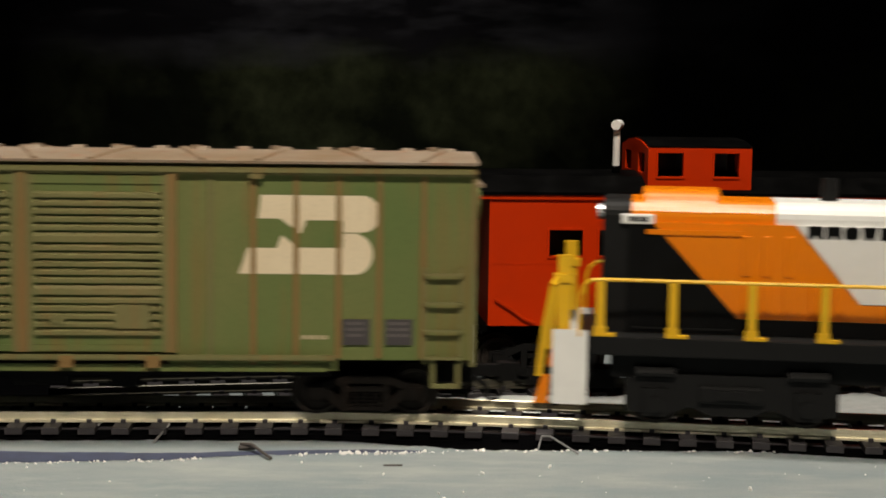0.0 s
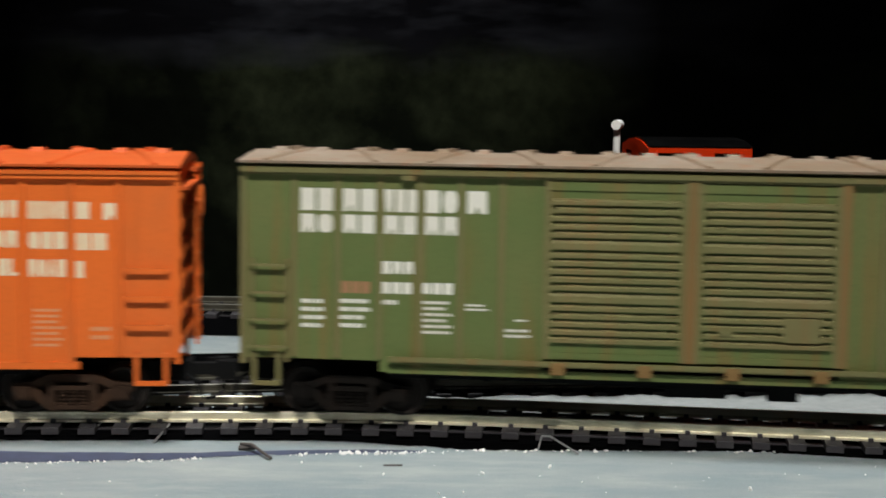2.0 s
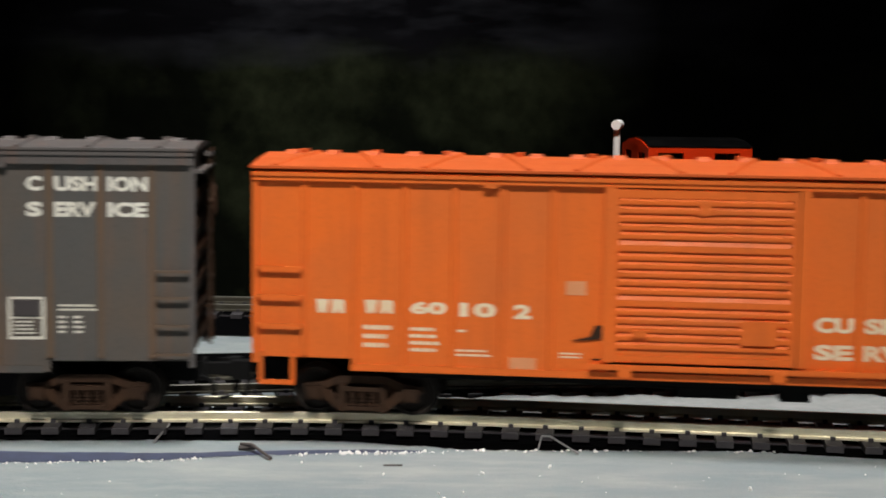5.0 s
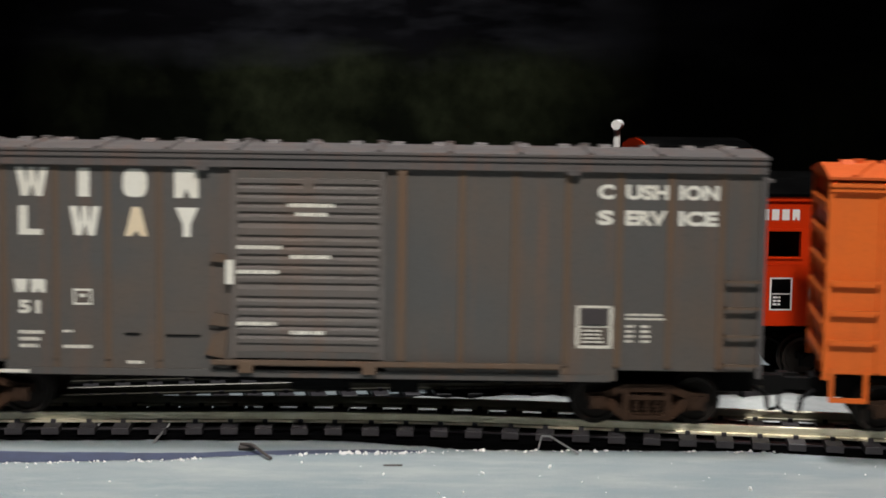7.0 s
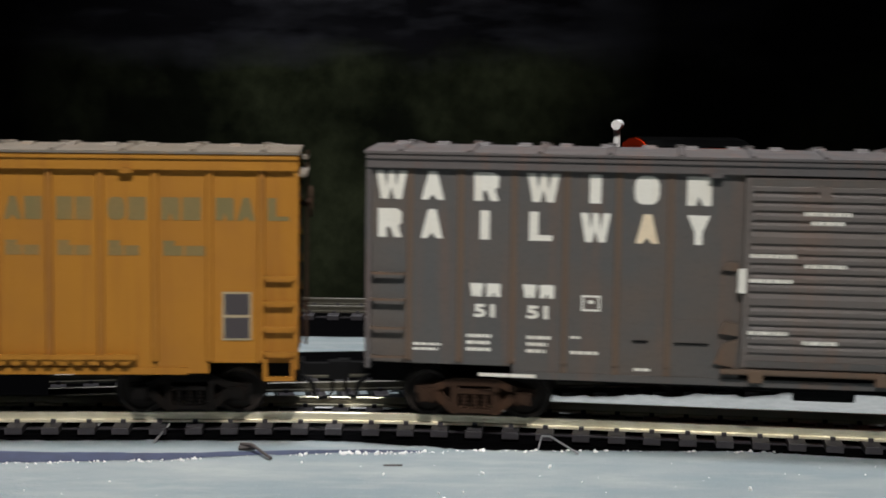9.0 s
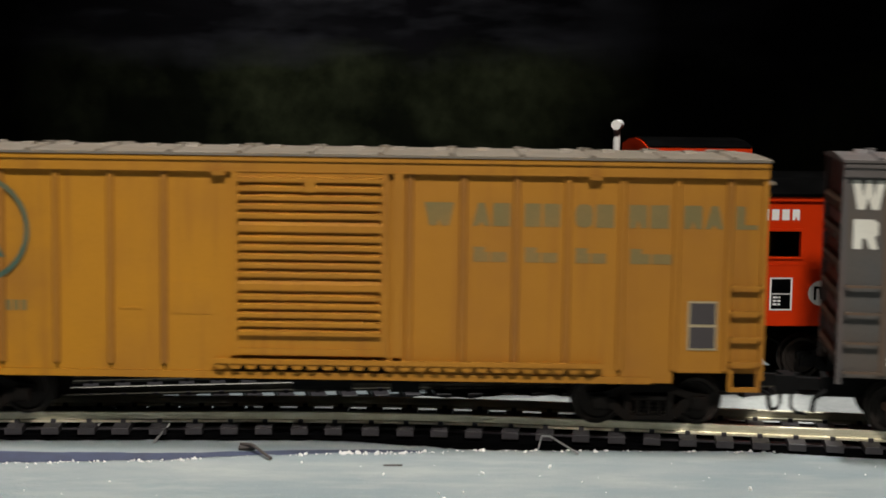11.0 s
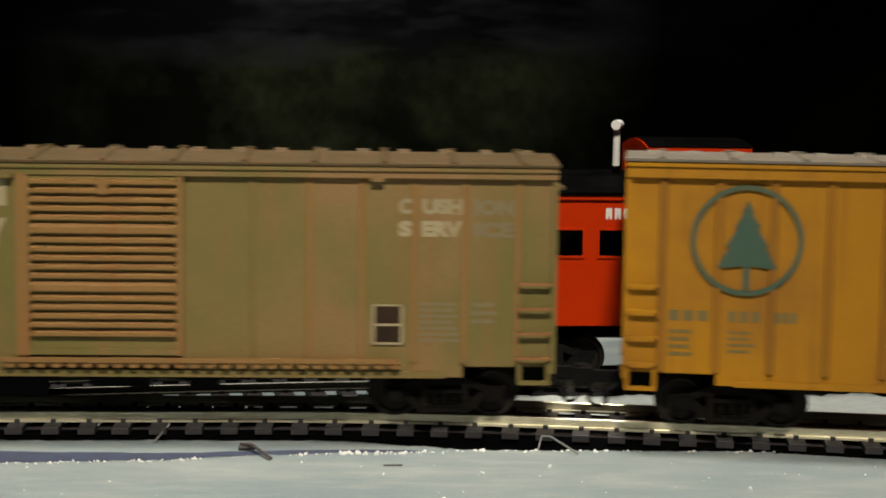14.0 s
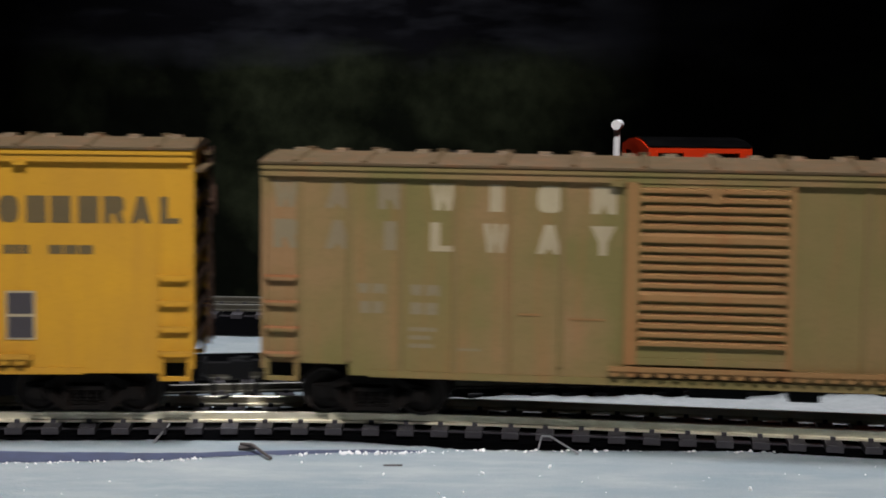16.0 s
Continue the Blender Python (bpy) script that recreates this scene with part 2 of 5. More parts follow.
def turned(ob):
    """The same part on the other side of its thing."""
    o = new(ob.name.split(".")[0], ob.data)
    o.parent = ob.parent
    o.rotation_euler = (0, 0, math.pi)
    if "label" in ob:
        tagged(o, ob["label"])
    return o


def bx(bm, x0, x1, y0, y1, z0, z1):
    v = [bm.verts.new(c) for c in ((x0, y0, z0), (x1, y0, z0), (x1, y1, z0), (x0, y1, z0), (x0, y0, z1), (x1, y0, z1), (x1, y1, z1), (x0, y1, z1))]
    for f in ((0, 3, 2, 1), (4, 5, 6, 7), (0, 1, 5, 4), (1, 2, 6, 5), (2, 3, 7, 6), (3, 0, 4, 7)):
        bm.faces.new([v[i] for i in f])


def box(x0, x1, y0, y1, z0, z1):
    bm = bmesh.new()
    bx(bm, x0, x1, y0, y1, z0, z1)
    return bm


def prism(bm, poly, y0, y1):
    """A plate cut to a polygon in x and z, from y0 to y1."""
    a = [bm.verts.new((x, y0, z)) for x, z in poly]
    b = [bm.verts.new((x, y1, z)) for x, z in poly]
    bm.faces.new(a)
    bm.faces.new(b[::-1])
    n = len(poly)
    for i in range(n):
        bm.faces.new((a[i], b[i], b[(i + 1) % n], a[(i + 1) % n]))


def along(bm, section, x0, x1):
    """A section in y and z, drawn out along x."""
    a = [bm.verts.new((x0, y, z)) for y, z in section]
    b = [bm.verts.new((x1, y, z)) for y, z in section]
    bm.faces.new(a)
    bm.faces.new(b[::-1])
    n = len(section)
    for i in range(n):
        bm.faces.new((a[i], b[i], b[(i + 1) % n], a[(i + 1) % n]))


def rod(bm, p, q, r, n=8, r2=None):
    p, q = Vector(p), Vector(q)
    turn = (q - p).to_track_quat("Z", "Y")
    rings = []
    for c, rr in ((p, r), (q, r if r2 is None else r2)):
        rings.append([bm.verts.new(c + turn @ Vector((rr * math.cos(k * 2 * math.pi / n), rr * math.sin(k * 2 * math.pi / n), 0))) for k in range(n)])
    bm.faces.new(rings[0][::-1])
    bm.faces.new(rings[1])
    for k in range(n):
        bm.faces.new((rings[0][k], rings[0][(k + 1) % n], rings[1][(k + 1) % n], rings[1][k]))


def wire(bm, pts, r, n=6):
    for p, q in zip(pts, pts[1:]):
        rod(bm, p, q, r, n)


def lathe(bm, profile, n=20):
    """Rings (y, r) round the y axis."""
    rings = [[bm.verts.new((r * math.cos(k * 2 * math.pi / n), y, r * math.sin(k * 2 * math.pi / n))) for k in range(n)] for y, r in profile]
    bm.faces.new(rings[0])
    bm.faces.new(rings[-1][::-1])
    for a, b in zip(rings, rings[1:]):
        for k in range(n):
            bm.faces.new((a[k], b[k], b[(k + 1) % n], a[(k + 1) % n]))


def flat(bm, poly, y):
    bm.faces.new([bm.verts.new((x, y, z)) for x, z in poly])


def writing(bm, text, x0, x1, z0, z1, y, heavy=0.02):
    """Letters of the built-in font, fitted to a field on the side."""
    cu = bpy.data.curves.new("letters", "FONT")
    cu.body, cu.offset = text, heavy
    cu.resolution_u = 3
    tmp = bpy.data.objects.new("letters", cu)
    me = bpy.data.meshes.new_from_object(tmp)
    xs = [v.co.x for v in me.vertices]
    ys = [v.co.y for v in me.vertices]
    ax, bx_, ay, by = min(xs), max(xs), min(ys), max(ys)
    vs = [bm.verts.new((x0 + (v.co.x - ax) / (bx_ - ax) * (x1 - x0), y, z0 + (v.co.y - ay) / (by - ay) * (z1 - z0))) for v in me.vertices]
    for p in me.polygons:
        try:
            bm.faces.new([vs[i] for i in p.vertices])
        except ValueError:
            pass
    bpy.data.objects.remove(tmp)
    bpy.data.meshes.remove(me)
    bpy.data.curves.remove(cu)


def mark(bm, code, x0, x1, z0, z1, y):
    """One plain painted shape that stands for a letter: b block, v wide above, a wide below, y wedge on a stem, l bar with a foot, c rounded, k notched, w forked below, r on two legs."""
    w, h, m = x1 - x0, z1 - z0, (x0 + x1) / 2
    if code == "v":
        flat(bm, [(x0, z1), (x1, z1), (x1 - w * .16, z0), (m + w * .08, z0), (m, z0 + h * .3), (m - w * .08, z0), (x0 + w * .16, z0)], y)
    elif code == "a":
        flat(bm, [(m - w * .18, z1), (m + w * .18, z1), (x1, z0), (x1 - w * .3, z0), (m, z0 + h * .2), (x0 + w * .3, z0), (x0, z0)], y)
    elif code == "y":
        flat(bm, [(x0, z1), (x1, z1), (m + w * .17, z0 + h * .42), (m + w * .17, z0), (m - w * .17, z0), (m - w * .17, z0 + h * .42)], y)
    elif code == "l":
        flat(bm, [(x0, z1), (x0 + w * .4, z1), (x0 + w * .4, z0 + h * .2), (x1, z0 + h * .2), (x1, z0), (x0, z0)], y)
    elif code == "c":
        flat(bm, [(m + w / 2 * math.copysign(abs(math.cos(k * math.pi / 8 + .196)) ** .6, math.cos(k * math.pi / 8 + .196)),
                   (z0 + z1) / 2 + h / 2 * math.copysign(abs(math.sin(k * math.pi / 8 + .196)) ** .7, math.sin(k * math.pi / 8 + .196))) for k in range(16)], y)
    elif code == "w":
        flat(bm, [(x0, z1), (x0 + w * .26, z1), (x0 + w * .34, z0 + h * .42), (m - w * .1, z1), (m + w * .1, z1), (x1 - w * .34, z0 + h * .42), (x1 - w * .26, z1), (x1, z1),
                  (x1 - w * .17, z0), (x1 - w * .4, z0), (m, z0 + h * .42), (x0 + w * .4, z0), (x0 + w * .17, z0)], y)
    elif code == "r":
        flat(bm, [(x0, z1), (x1 - w * .2, z1), (x1, z1 - h * .12), (x1, z0 + h * .5), (x1 - w * .14, z0 + h * .42), (x1, z0), (x1 - w * .32, z0), (m, z0 + h * .36), (x0 + w * .36, z0 + h * .36), (x0 + w * .36, z0), (x0, z0)], y)
    elif code == "k":
        flat(bm, [(x0, z1), (x1 - w * .08, z1), (x1, z1 - h * .1), (x1, z0), (x0 + w * .66, z0), (m, z0 + h * .34), (x0 + w * .36, z0), (x0, z0)], y)
    else:
        flat(bm, [(x0, z1), (x1, z1), (x1, z0), (x0, z0)], y)


def marks(bm, codes, x0, x1, z0, z1, y, gap=0.18):
    step = (x1 - x0) / len(codes)
    for i, c in enumerate(codes):
        if c != " ":
            mark(bm, c, x0 + i * step + step * gap / 2, x0 + (i + 1) * step - step * gap / 2, z0, z1, y)


def small_print(bm, x0, x1, z0, z1, rows, y, seed=1):
    rnd = random.Random(seed)
    step = (z1 - z0) / rows
    for i in range(rows):
        x = x0
        end = x1 - rnd.uniform(0, 0.25) * (x1 - x0)
        while x < end:
            w = min(rnd.uniform(0.5, 1.6), end - x)
            flat(bm, [(x, z1 - i * step), (x + w, z1 - i * step), (x + w, z1 - i * step - step * .5), (x, z1 - i * step - step * .5)], y)
            x += w + 0.22


# ---------------------------------------------------------------- track geometry
# the front track: straight, a short bend, straight again; headings in radians, s in metres along the near rail
TURN_0, TURN_1, BEND_0, BEND_1 = -0.06445, 0.12404, -0.04213, 0.02436
BEND = (TURN_1 - TURN_0) / (BEND_1 - BEND_0)
HALF_GAUGE = 0.00825


def heading(s):
    return min(TURN_1, max(TURN_0, TURN_0 + (s - BEND_0) * BEND))


def near_rail(s):
    a0 = heading(0.0)
    def bend(a):
        return Vector(((math.sin(a) - math.sin(a0)) / BEND, 0.33359 + (math.cos(a) - math.cos(a0)) / BEND))
    if s < BEND_0:
        return bend(TURN_0) + Vector((math.cos(TURN_0), -math.sin(TURN_0))) * (s - BEND_0)
    if s > BEND_1:
        return bend(TURN_1) + Vector((math.cos(TURN_1), -math.sin(TURN_1))) * (s - BEND_1)
    return bend(heading(s))


def on_arc(s, side=0.0):
    """The point at s metres along the middle of the front track, side metres away from the viewer."""
    a = heading(s)
    return near_rail(s) + Vector((math.sin(a), math.cos(a))) * (HALF_GAUGE + side)


def car_pose(s, half):
    """A car whose two trucks stand on the curve, half metres before and behind s."""
    a, b = on_arc(s - half), on_arc(s + half)
    return pose((a.x + b.x) / 2, (a.y + b.y) / 2, 0, 0, 0, math.degrees(math.atan2(b.y - a.y, b.x - a.x)))


def rail_section(off):
    return [(off + y, z) for y, z in ((-0.95, 2.5), (0.95, 2.5), (0.95, 2.95), (0.42, 3.1), (0.4, 3.75), (0.5, 3.85), (0.5, 4.5), (0.38, 4.6), (-0.38, 4.6), (-0.5, 4.5), (-0.5, 3.85), (-0.4, 3.75), (-0.42, 3.1), (-0.95, 2.95))]


def swept(bm, section, path):
    """path: points and sideways directions in metres; the section is in mm."""
    rings = []
    for p, n in path:
        rings.append([bm.verts.new(((p.x + n.x * y * MM) / MM, (p.y + n.y * y * MM) / MM, z)) for y, z in section])
    k = len(section)
    for a, b in zip(rings, rings[1:]):
        for i in range(k):
            bm.faces.new((a[i], b[i], b[(i + 1) % k], a[(i + 1) % k]))
    bm.faces.new(rings[0])
    bm.faces.new(rings[-1][::-1])


def tie_mesh():
    bm = bmesh.new()
    bx(bm, -1.75, 1.75, -14.1, 14.1, 0.95, 2.4)
    bmesh.ops.bevel(bm, geom=bm.edges[:], offset=0.12, segments=1, affect="EDGES")
    for y in (-8.25, 8.25):
        for s in (-1, 1):
            bx(bm, -0.5, 0.5, y + s * 1.05 - 0.4, y + s * 1.05 + 0.4, 2.38, 3.15)
    bmesh.ops.scale(bm, vec=(MM, MM, MM), verts=bm.verts[:])
    me = bpy.data.meshes.new("sleeper")
    bm.to_mesh(me)
    bm.free()
    me.materials.append(TIE_MAT)
    return me


TIE = tie_mesh()


def track(label, point, length, near, metal=RAIL):
    """point(s) gives a place and the outward direction; near: the stretch with single sleepers."""
    root = tagged(new("railway_track"), label, "railway track", kind="structure")
    n = int((length[1] - length[0]) / 0.008)
    path = [point(length[0] + (length[1] - length[0]) * i / n) for i in range(n + 1)]
    for off in (-8.25, 8.25):
        bm = bmesh.new()
        swept(bm, rail_section(off), path)
        part("rail", bm, metal, root, "nickel silver rail")
    for off in (-8.25, 8.25):
        bm = bmesh.new()
        swept(bm, [(off - 1.0, 0.3), (off + 1.0, 0.3), (off + 1.0, 1.3), (off - 1.0, 1.3)], path)
        part("sleeper_web", bm, TIE_MAT, root)
    rest = bmesh.new()
    rnd = random.Random(4)
    s = length[0] + 0.002
    while s < length[1]:
        p, nrm = point(s)
        a = math.atan2(nrm.y, nrm.x) - math.pi / 2
        if near[0] < s < near[1]:
            o = new("sleeper", TIE)
            o.parent = root
            o.location = (p.x, p.y, 0)
            o.rotation_euler = (0, 0, a + rnd.uniform(-.02, .02))
        else:
            c, d = math.cos(a), math.sin(a)
            b0 = len(rest.verts)
            tmp = [(x, y, z) for x in (-1.3, 1.3) for y in (-15, 15) for z in (0.15, 2.4)]
            v = [rest.verts.new((p.x / MM + c * x - d * y, p.y / MM + d * x + c * y, z)) for x, y, z in tmp]
            for f in ((0, 1, 3, 2), (4, 6, 7, 5), (0, 4, 5, 1), (2, 3, 7, 6), (1, 5, 7, 3)):
                rest.faces.new([v[i] for i in f])
        s += 0.00724
    if len(rest.verts):
        tagged(part("sleepers_beyond", rest, TIE_MAT, root), kind="stuff")
    else:
        rest.free()
    return root


# ---------------------------------------------------------------- the place
def build_place():
    bm = bmesh.new()
    nx, ny = 150, 120
    xs = [-1600 + 3200 * (0.5 + 0.5 * math.copysign(abs(2 * i / nx - 1) ** 2.2, 2 * i / nx - 1)) for i in range(nx + 1)]
    ys = [-1000 + 1610 * (i / ny) ** 0.45 for i in range(ny + 1)]
    grid = []
    for y in ys:
        row = []
        for x in xs:
            r = y - on_arc(x * MM).y / MM
            hump = noise.noise(Vector((x * .03, y * .03, 0))) * 0.7 + noise.noise(Vector((x * .11, y * .11, 3))) * 0.35
            calm = min(1.0, max(0.0, (abs(r) - (17 if r > 0 else 40)) / 14))
            row.append(bm.verts.new((x, y, hump * calm)))
        grid.append(row)
    for j in range(ny):
        for i in range(nx):
            bm.faces.new((grid[j][i], grid[j][i + 1], grid[j + 1][i + 1], grid[j + 1][i]))
    tagged(part("ground", bm, GROUND, smooth=True), "pale grey plaster ground of the model layout", "ground", kind="structure")
    tagged(part("table_top", box(-1600, 1600, -1000, 640, -40, -3), WALL), "board that carries the layout", "table", kind="structure")
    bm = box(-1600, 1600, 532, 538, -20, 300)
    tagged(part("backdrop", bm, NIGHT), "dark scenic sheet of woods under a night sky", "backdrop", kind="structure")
    # the room round the layout
    for nm, b in (("wall_north", (-2500, 2500, 1500, 1600, -900, 1700)), ("wall_south", (-2500, 2500, -2600, -2500, -900, 1700)),
                  ("wall_west", (-2600, -2500, -2600, 1600, -900, 1700)), ("wall_east", (2500, 2600, -2600, 1600, -900, 1700)),
                  ("floor", (-2600, 2600, -2600, 1600, -1000, -900)), ("ceiling", (-2600, 2600, -2600, 1600, 1700, 1800))):
        tagged(part(nm, box(*b), WALL), "plain dim wall of the room", "room", kind="structure")
    # strip of bare blue board in front of the track
    bm = bmesh.new()
    rnd = random.Random(9)
    a, b = [], []
    for i in range(61):
        x = -135 + i * 2.35
        upper = np.interp(x, (-135, -85, -52, -42, -20, 2), (313.2, 313.9, 314.5, 316.3, 319.5, 319.8)) + rnd.uniform(-.35, .35)
        lower = np.interp(x, (-135, -85, -52, -42, -20, 2), (300.5, 304.7, 308.8, 312.6, 316.6, 319.0)) + rnd.uniform(-.5, .5)
        a.append(bm.verts.new((x, upper, 0.12)))
        b.append(bm.verts.new((x, lower, 0.12)))
    for i in range(60):
        bm.faces.new((a[i], b[i], b[i + 1], a[i + 1]))
    tagged(part("bare_strip", bm, BLUE_FOAM), "bare blue board showing through the plaster", "ground", kind="structure")
    # bare board blackened with the shade between the sleepers and the broken plaster edge
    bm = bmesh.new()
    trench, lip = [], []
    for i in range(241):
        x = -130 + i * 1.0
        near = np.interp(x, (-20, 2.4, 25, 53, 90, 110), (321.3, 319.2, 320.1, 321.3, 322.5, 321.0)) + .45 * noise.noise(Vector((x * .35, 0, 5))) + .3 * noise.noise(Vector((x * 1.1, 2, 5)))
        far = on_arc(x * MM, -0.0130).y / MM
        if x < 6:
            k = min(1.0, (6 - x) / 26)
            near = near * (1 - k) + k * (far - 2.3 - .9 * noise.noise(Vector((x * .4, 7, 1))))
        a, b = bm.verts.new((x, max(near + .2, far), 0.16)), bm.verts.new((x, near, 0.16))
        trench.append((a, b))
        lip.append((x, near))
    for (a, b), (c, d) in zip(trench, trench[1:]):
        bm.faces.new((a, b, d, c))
    tagged(part("trench", bm, ROADBED_SHADE), "bare board beside the sleepers with shade in its black", "ground", kind="structure")
    bm = bmesh.new()
    rows = []
    for x, y in lip[124:]:
        h = .38 + .28 * noise.noise(Vector((x * .6, 1, 9))) + .2 * noise.noise(Vector((x * 1.9, 4, 9)))
        rows.append([bm.verts.new((x, y - dy, z)) for dy, z in ((-.15, .1), (.05, h), (1.0, h * .8), (3.4, h * .35), (8.0, -.3))])
    for p, q in zip(rows, rows[1:]):
        for k in range(4):
            bm.faces.new((p[k], q[k], q[k + 1], p[k + 1]))
    tagged(part("plaster_edge", bm, GROUND, smooth=True), "broken pale edge of the plaster along the track", "ground", kind="structure")
    # crumbs of plaster along the strip and the sleepers
    bm = bmesh.new()
    for i in range(520):
        x = rnd.uniform(-110, 110) if i % 3 else rnd.uniform(-20, 90)
        if rnd.random() < 0.93:
            if x < 2:
                y = np.interp(x, (-135, -85, -52, -42, -20, 2), (300.5, 304.7, 308.8, 312.6, 316.6, 319.0)) - abs(rnd.gauss(0, .7))
            else:
                y = np.interp(x, (2.4, 25, 53, 90, 110), (319.2, 320.1, 321.3, 322.5, 321.0)) - abs(rnd.gauss(0, .5))
        else:
            y = rnd.uniform(275, 312)
        p = Vector((x, y))
        r = abs(rnd.gauss(0, .12)) + .06 if i % 9 else rnd.uniform(.3, .55)
        m = Matrix.Translation((p.x, p.y, r * .4)) @ Euler((rnd.random() * 6, rnd.random() * 6, 0)).to_matrix().to_4x4()
        bmesh.ops.create_icosphere(bm, subdivisions=1, radius=r, matrix=m @ Matrix.Diagonal((1.4, 1, .7, 1)))
    tagged(part("plaster_crumbs", bm, WHITE_PAINT), "white crumbs of plaster scattered on the ground", "debris", kind="stuff")


build_place()


def front_point(s):
    a = heading(s)
    return on_arc(s), Vector((math.sin(a), math.cos(a)))


REAR_C, REAR_R = Vector((0.15328, -0.67793)), 1.06099 + 0.00825


def rear_point(s):
    p = -0.228 + s / REAR_R
    return REAR_C + REAR_R * Vector((math.sin(p), math.cos(p))), Vector((math.sin(p), math.cos(p)))


def back_point(s):
    a = 0.0
    d = Vector((math.cos(a), math.sin(a)))
    return Vector((-0.05, 0.4985)) + d * s, Vector((-d.y, d.x))


track("curved model railway track with dark sleepers on plaster", front_point, (-1.45, 1.45), (-0.25, 0.25))
# roadbed blackened to hold the train's shade between the sleepers
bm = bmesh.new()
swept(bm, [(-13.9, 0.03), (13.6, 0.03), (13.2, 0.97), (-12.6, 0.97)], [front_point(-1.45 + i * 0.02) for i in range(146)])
tagged(part("roadbed", bm, ROADBED_SHADE), "roadbed under the front track, the train's shade in its black", "roadbed", kind="structure")
track("second model railway track behind the first one", rear_point, (0.0, 0.75), (-0.01, 0.4), SHADED_RAIL)
track("far model railway track in front of the backdrop", back_point, (-0.6, 0.6), (-0.2, 0.2), SHADED_RAIL)
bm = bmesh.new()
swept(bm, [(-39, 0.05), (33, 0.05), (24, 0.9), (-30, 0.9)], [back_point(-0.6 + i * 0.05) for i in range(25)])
tagged(part("roadbed", bm, ROADBED_SHADE), "dark roadbed strip under the far track", "roadbed", kind="structure")
# near-black sheet darkens the ground where the two tracks meet
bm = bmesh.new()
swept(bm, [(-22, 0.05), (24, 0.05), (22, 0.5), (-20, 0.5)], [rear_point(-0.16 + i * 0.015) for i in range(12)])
tagged(part("ballast", bm, ROADBED_SHADE), "near-black sheet where the two tracks run together", "ballast", kind="structure")
bm = bmesh.new()
rows = []
for i in range(260):
    s = -0.04 + i * 0.0018
    d = front_point(s)[1]
    edge = 0.016
    while (on_arc(s) + d * edge - REAR_C).length < REAR_R - 0.0153 and edge < 0.2:
        edge += 0.0005
    row = []
    for k in range(7):
        o = 0.0150 + (max(edge, 0.0165) - 0.0150) * k / 6
        q = (on_arc(s) + d * o) / MM
        z = (0.1 if k == 0 else 1.9) + 0.7 * noise.noise(Vector((q.x * .12, q.y * .12, 1))) + 0.6 * noise.noise(Vector((q.x * .45, q.y * .45, 2)))
        row.append(bm.verts.new((q.x, q.y, z)))
    rows.append(row)
for a, b in zip(rows, rows[1:]):
    for k in range(6):
        bm.faces.new((a[k], b[k], b[k + 1], a[k + 1]))
tagged(part("plaster_bank", bm, BANK, smooth=True), "pale plaster bank between the two tracks", "ground", kind="structure")
# near-black strip darkens the ground behind the second track
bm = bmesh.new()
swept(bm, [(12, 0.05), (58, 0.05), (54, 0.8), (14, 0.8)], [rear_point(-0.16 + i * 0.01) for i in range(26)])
tagged(part("ballast", bm, ROADBED_SHADE), "near-black strip behind the second track", "ballast", kind="structure")


# ---------------------------------------------------------------- running gear
def wheel_set(parent, x, gauge=16.5):
    bm = bmesh.new()
    g = gauge / 2
    for s in (-1, 1):
        prof = [(s * (g - 1.2), 5.5), (s * (g - .55), 5.5), (s * (g - .35), 4.85), (s * (g + 1.5), 4.75), (s * (g + 1.5), 4.0), (s * (g + .9), 3.7), (s * (g + .9), 1.3), (s * (g + 1.6), 1.1), (s * (g + 1.6), .4)]
        lathe(bm, prof, 22)
        for k in range(4):
            a = k * math.pi / 2
            rod(bm, (2.5 * math.cos(a), s * (g + .85), 2.5 * math.sin(a)), (2.5 * math.cos(a), s * (g + 1.15), 2.5 * math.sin(a)), .45, 6)
    rod(bm, (0, -g - 3, 0), (0, g + 3, 0), .9, 8)
    o = part("wheelset", bm, WHEEL, parent, "steel wheels on an axle")
    o.location = (x * MM, 0, (RAIL_Z + 4.8) * MM)
    o["radius"] = 4.8
    return o


WHEELS = []


